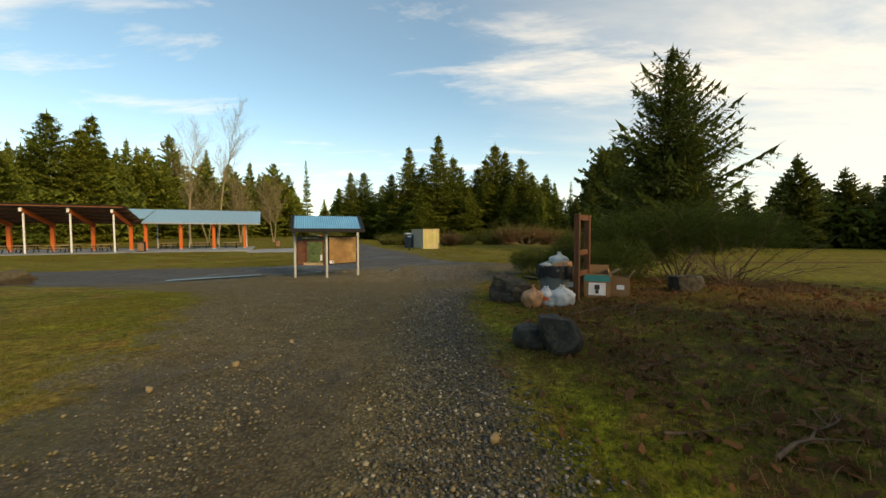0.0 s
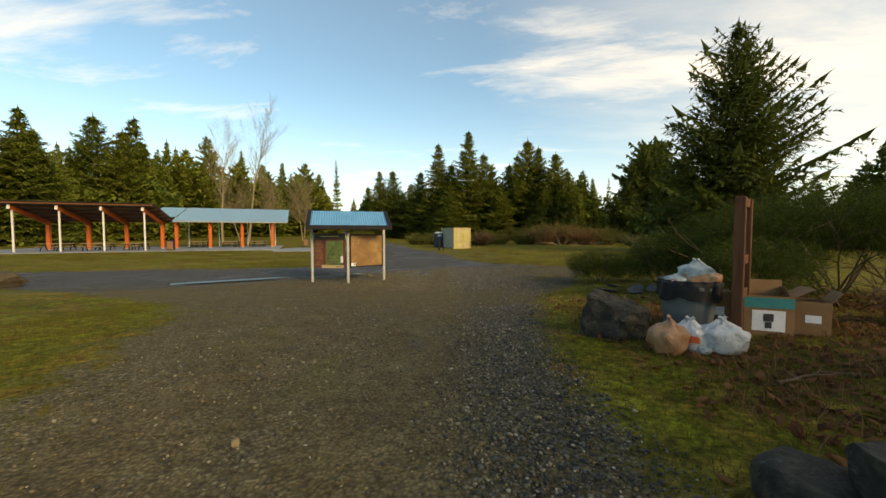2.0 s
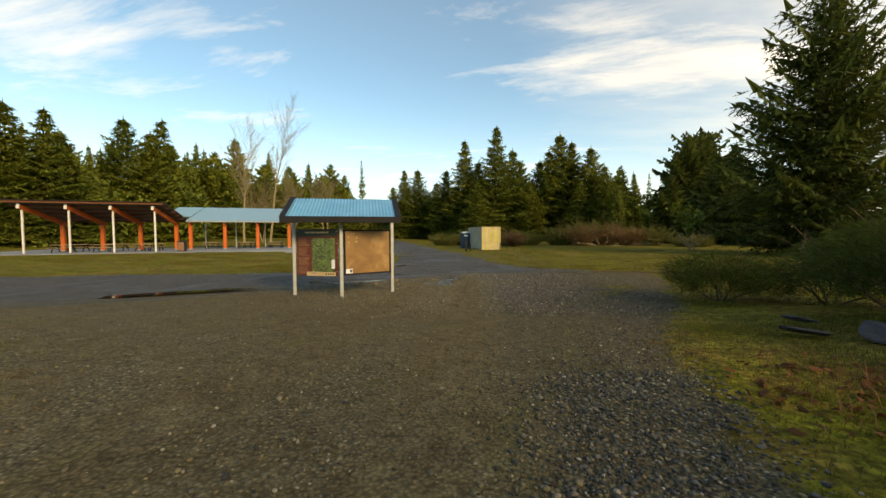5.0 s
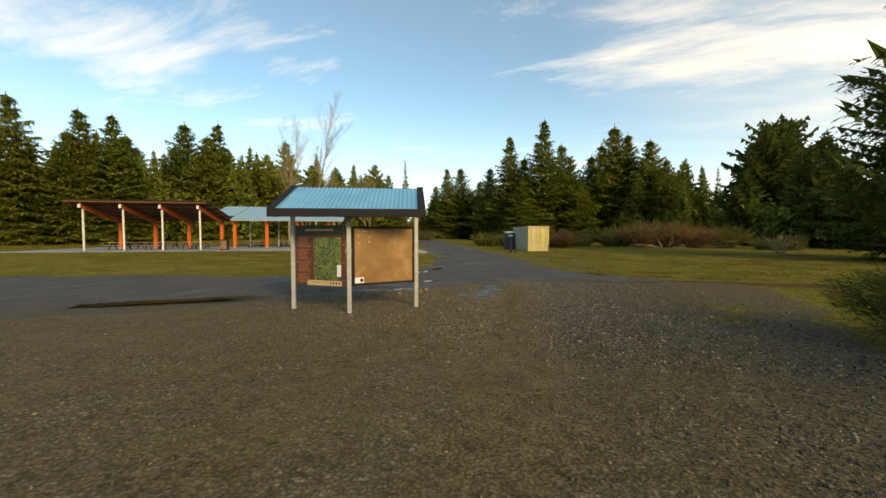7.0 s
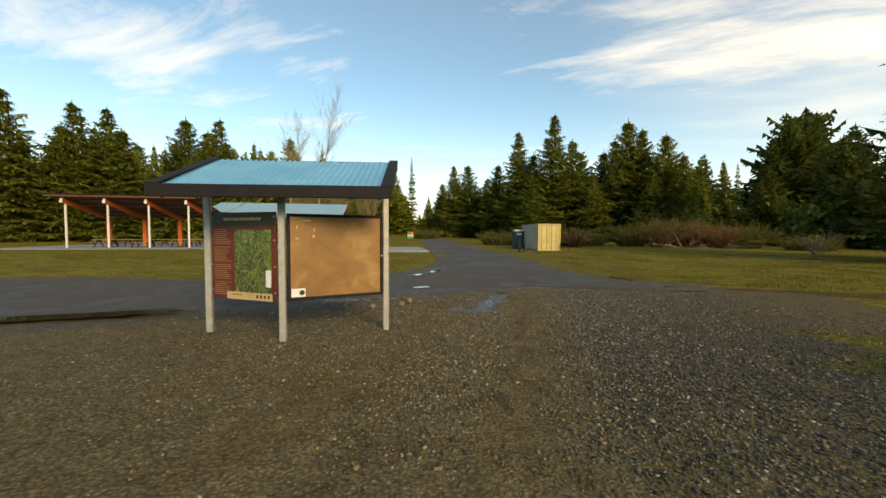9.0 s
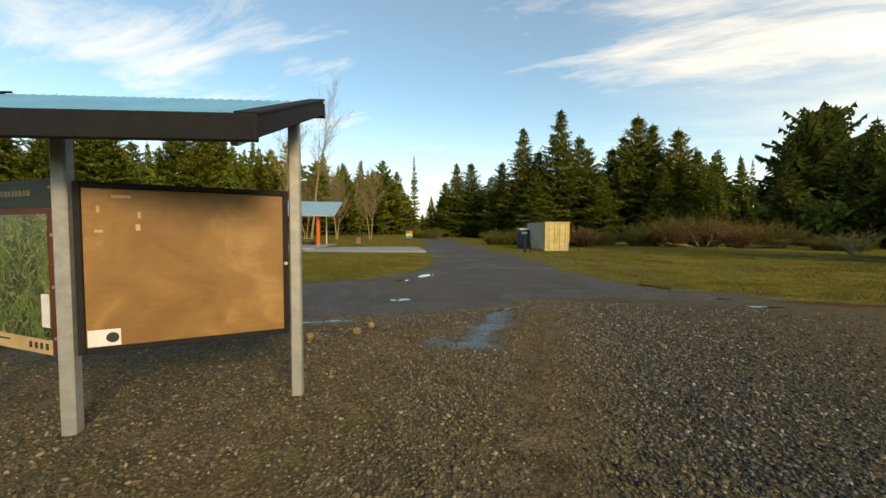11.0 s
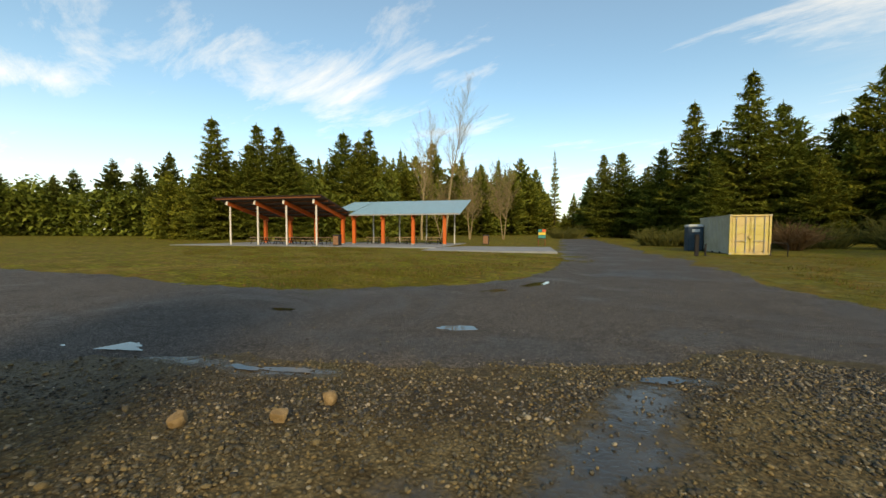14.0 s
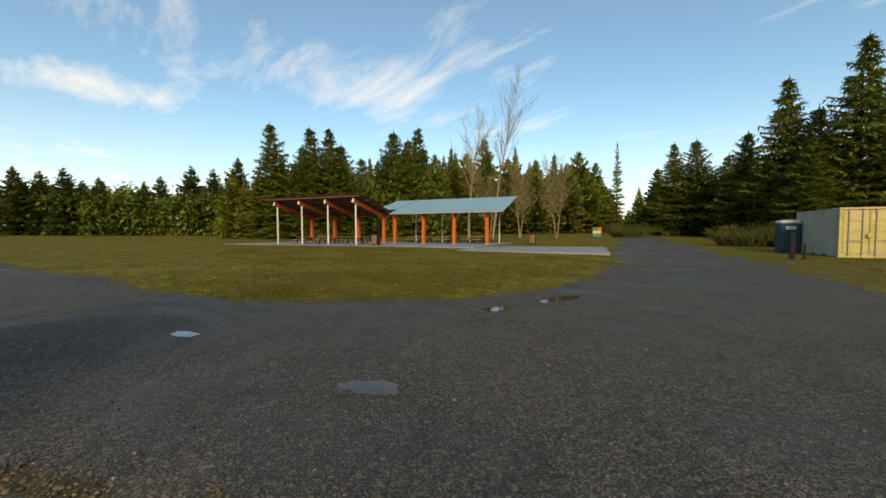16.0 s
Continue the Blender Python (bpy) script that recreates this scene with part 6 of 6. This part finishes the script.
# ---- container, toilet, posts ----
def shipping_container():
    x0, y0 = -1.76, 50.38
    z = -0.17
    t = thing("shipping_container", pose(x0, y0, z, 0, 0, 20.3), "sand-yellow shipping container with double doors", "container")
    W, L, H = 2.44, 6.06, 2.90

    def ribbed(m, length, height):
        vs, fs = [], []
        n = int(length / 0.28) * 4
        for i in range(n + 1):
            u = length * i / n
            d = (0, 0, 0.036, 0.036)[i % 4]
            for zz in (0, height):
                vs.append(tuple(m @ Vector((u, d, zz))))
                vs.append(tuple(m @ Vector((u, d + 0.02, zz))))
        for i in range(n):
            a, b = 4 * i, 4 * i + 4
            fs += [(a, b, b + 2, a + 2), (a + 1, a + 3, b + 3, b + 1)]
        return vs, fs

    part("side_wall", ribbed(pose(0.03, L - 0.08, 0.16, 0, 0, -90), L - 0.16, H - 0.28), SANDSIDE, t)
    part("side_wall", ribbed(pose(W - 0.03, 0.08, 0.16, 0, 0, 90), L - 0.16, H - 0.28), SANDSIDE, t)
    part("end_wall", ribbed(pose(W - 0.08, L - 0.03, 0.16, 0, 0, 180), W - 0.16, H - 0.28), SANDSIDE, t)
    part("roof", box((W - 0.1, L - 0.1, 0.05), Matrix.Translation((W / 2, L / 2, H - 0.05)), 0.01), SANDSIDE, t)
    part("floor_pan", box((W - 0.1, L - 0.1, 0.12), Matrix.Translation((W / 2, L / 2, 0.14)), 0.01), SANDSIDE, t)
    for u in (0.05, W - 0.05):
        for v in (0.05, L - 0.05):
            p = part("corner_post", box((0.12, 0.12, H), Matrix.Translation((u, v, H / 2)), 0.01), SANDDOOR if v < 1 else SANDSIDE, t)
            for zz in (0.06, H - 0.06):
                part("corner_casting", box((0.17, 0.17, 0.12), Matrix.Translation((u, v, zz)), 0.015), SANDSIDE, p)
        part("side_rail", box((0.08, L - 0.2, 0.14), Matrix.Translation((u, L / 2, 0.11)), 0.01), SANDSIDE, t)
        part("side_rail", box((0.08, L - 0.2, 0.10), Matrix.Translation((u, L / 2, H - 0.06)), 0.01), SANDSIDE, t)
    for zz, hh in ((0.09, 0.14), (H - 0.07, 0.12)):
        part("door_header", box((W - 0.2, 0.12, hh), Matrix.Translation((W / 2, 0.06, zz)), 0.01), SANDDOOR, t)
    for s in (0, 1):
        u0 = 0.13 + s * 1.095
        door = part("door", box((1.08, 0.05, H - 0.34), Matrix.Translation((u0 + 0.54, 0.07, H / 2 + 0.01)), 0.01), SANDDOOR, t)
        for k in range(4):
            part("door_panel", box((1.0, 0.03, 0.54), Matrix.Translation((u0 + 0.54, 0.035, 0.53 + 0.62 * k)), 0.02), SANDDOOR, door)
        for du in (0.26, 0.82):
            part("lock_rod", rod((u0 + du, -0.03, 0.12), (u0 + du, -0.03, H - 0.1), 0.022, None, 8), GALV, door)
            for zz in (0.3, 1.0, 1.9, H - 0.3):
                part("rod_bracket", box((0.10, 0.05, 0.07), Matrix.Translation((u0 + du, -0.01, zz)), 0.006), GALV, door)
            part("door_handle", box((0.40, 0.025, 0.04), Matrix.Translation((u0 + du + (0.14 if du < 0.5 else -0.14), -0.055, 1.02)), 0.006), GALV, door)
        for zz in (0.4, 1.1, 1.8, 2.5):
            part("hinge", box((0.10, 0.05, 0.13), Matrix.Translation((0.09 if s == 0 else W - 0.09, -0.015, zz)), 0.01), SANDDOOR, door)
    part("lock_box", box((0.2, 0.1, 0.2), Matrix.Translation((W / 2, -0.07, 1.28)), 0.01), SANDDOOR, t)
    for u in (0.7, 2.2):
        part("fork_pocket", box((0.02, 0.35, 0.11), Matrix.Translation((0.0, u + 1.0, 0.105)), 0.004), BLACKSTEEL, t)


def portable_toilet(x, y):
    t = thing("portable_toilet", pose(x, y, -0.16, 0, 0, 20), "blue-grey plastic portable toilet with pale roof", "toilet")
    part("cabin", box((1.12, 1.12, 2.02), Matrix.Translation((0, 0, 1.09)), 0.03), BLUEPLASTIC, t)
    part("skid", box((1.18, 1.18, 0.10), Matrix.Translation((0, 0, 0.05)), 0.02), BLACKPLASTIC, t)
    bm = bmesh.new()
    add_box(bm, (1.2, 1.2, 0.24), Matrix.Translation((0, 0, 2.20)), 0.08)
    for v in bm.verts:
        if v.co.z > 2.25:
            v.co.x *= 0.82
            v.co.y *= 0.82
    part("roof", bm, PALEPLASTIC, t, "pale domed roof")
    d = part("door", box((0.74, 0.03, 1.82), Matrix.Translation((0, -0.575, 1.05)), 0.01), BLUEPLASTIC, t)
    part("vent_panel", box((0.56, 0.02, 0.24), Matrix.Translation((0, -0.595, 1.78)), 0.006), PALEPLASTIC, d)
    part("latch", box((0.06, 0.04, 0.14), Matrix.Translation((0.3, -0.605, 1.05)), 0.008), BLACKPLASTIC, d)
    for u in (-0.44, 0.44):
        part("corner_rib", box((0.10, 0.05, 1.95), Matrix.Translation((u, -0.575, 1.08)), 0.015), BLUEPLASTIC, t)


def steel_post(x, y, h, w, label):
    t = thing("gate_post", pose(x, y, ground_z(x, y), 0, 0, 15), label, "post", "gate posts")
    part("shaft", box((w, w, h + 0.2), Matrix.Translation((0, 0, h / 2 - 0.1)), 0.012), BLACKSTEEL, t)
    part("cap", box((w + 0.03, w + 0.03, 0.03), Matrix.Translation((0, 0, h + 0.012)), 0.008), BLACKSTEEL, t)
    if h < 1.1:
        part("foot_plate", box((0.3, 0.3, 0.03), Matrix.Translation((0, 0, 0.02)), 0.006), BLACKSTEEL, t)


shipping_container()
portable_toilet(-4.28, 55.46)
steel_post(-3.45, 46.9, 1.45, 0.22, "square black steel gate post beside the road")
steel_post(-3.0, 47.6, 0.8, 0.10, "short thin black steel post on a plate")
tagged(sheet([(-8.2, 53), (-4.5, 46.6), (-1.5, 49.2), (4.5, 51), (3, 59.5), (-7, 58)], GROUND, "pavement", 0.03, 0.2), "packed gravel pad under the container", "pavement", kind="structure")


def hoop(x, y):
    t = thing("bike_hoop", pose(x, y, ground_z(x, y), 0, 0, 15), "bent black steel hoop barrier in grass", "barrier")
    bm = bmesh.new()
    pts = [(-0.45, -0.1)] + [(-0.45 + 0.15 - 0.15 * math.cos(a), 0.75 + 0.15 * math.sin(a)) for a in np.linspace(0, 1.57, 5)] + [(0.45 - 0.15 + 0.15 * math.sin(a), 0.75 + 0.15 * math.cos(a)) for a in np.linspace(0, 1.57, 5)] + [(0.45, -0.1)]
    for a, b in zip(pts, pts[1:]):
        add_rod(bm, (a[0], 0, a[1]), (b[0], 0, b[1]), 0.03, None, 8)
    part("tube", bm, BLACKSTEEL, t)


hoop(0.9, 50.2)


def parked_car(x, y, turn):
    t = thing("parked_car", pose(x, y, ground_z(x, y), 0, 0, turn), "small pale blue car far down the road", "car")
    bm = bmesh.new()
    add_box(bm, (1.75, 4.2, 0.62), Matrix.Translation((0, 0, 0.66)), 0.12)
    part("body", bm, PALEPLASTIC, t)
    bm = bmesh.new()
    add_box(bm, (1.5, 2.2, 0.55), Matrix.Translation((0, 0.2, 1.2)), 0.14)
    for v in bm.verts:
        if v.co.z > 1.25:
            v.co.x *= 0.85
            v.co.y *= 0.8
    part("cabin", bm, DARKPRINT, t)
    for u in (-0.82, 0.82):
        for v in (-1.3, 1.3):
            part("wheel", rod((u - 0.1, v, 0.32), (u + 0.1, v, 0.32), 0.32, None, 16), BLACKPLASTIC, t)


parked_car(-62, 178, 20)
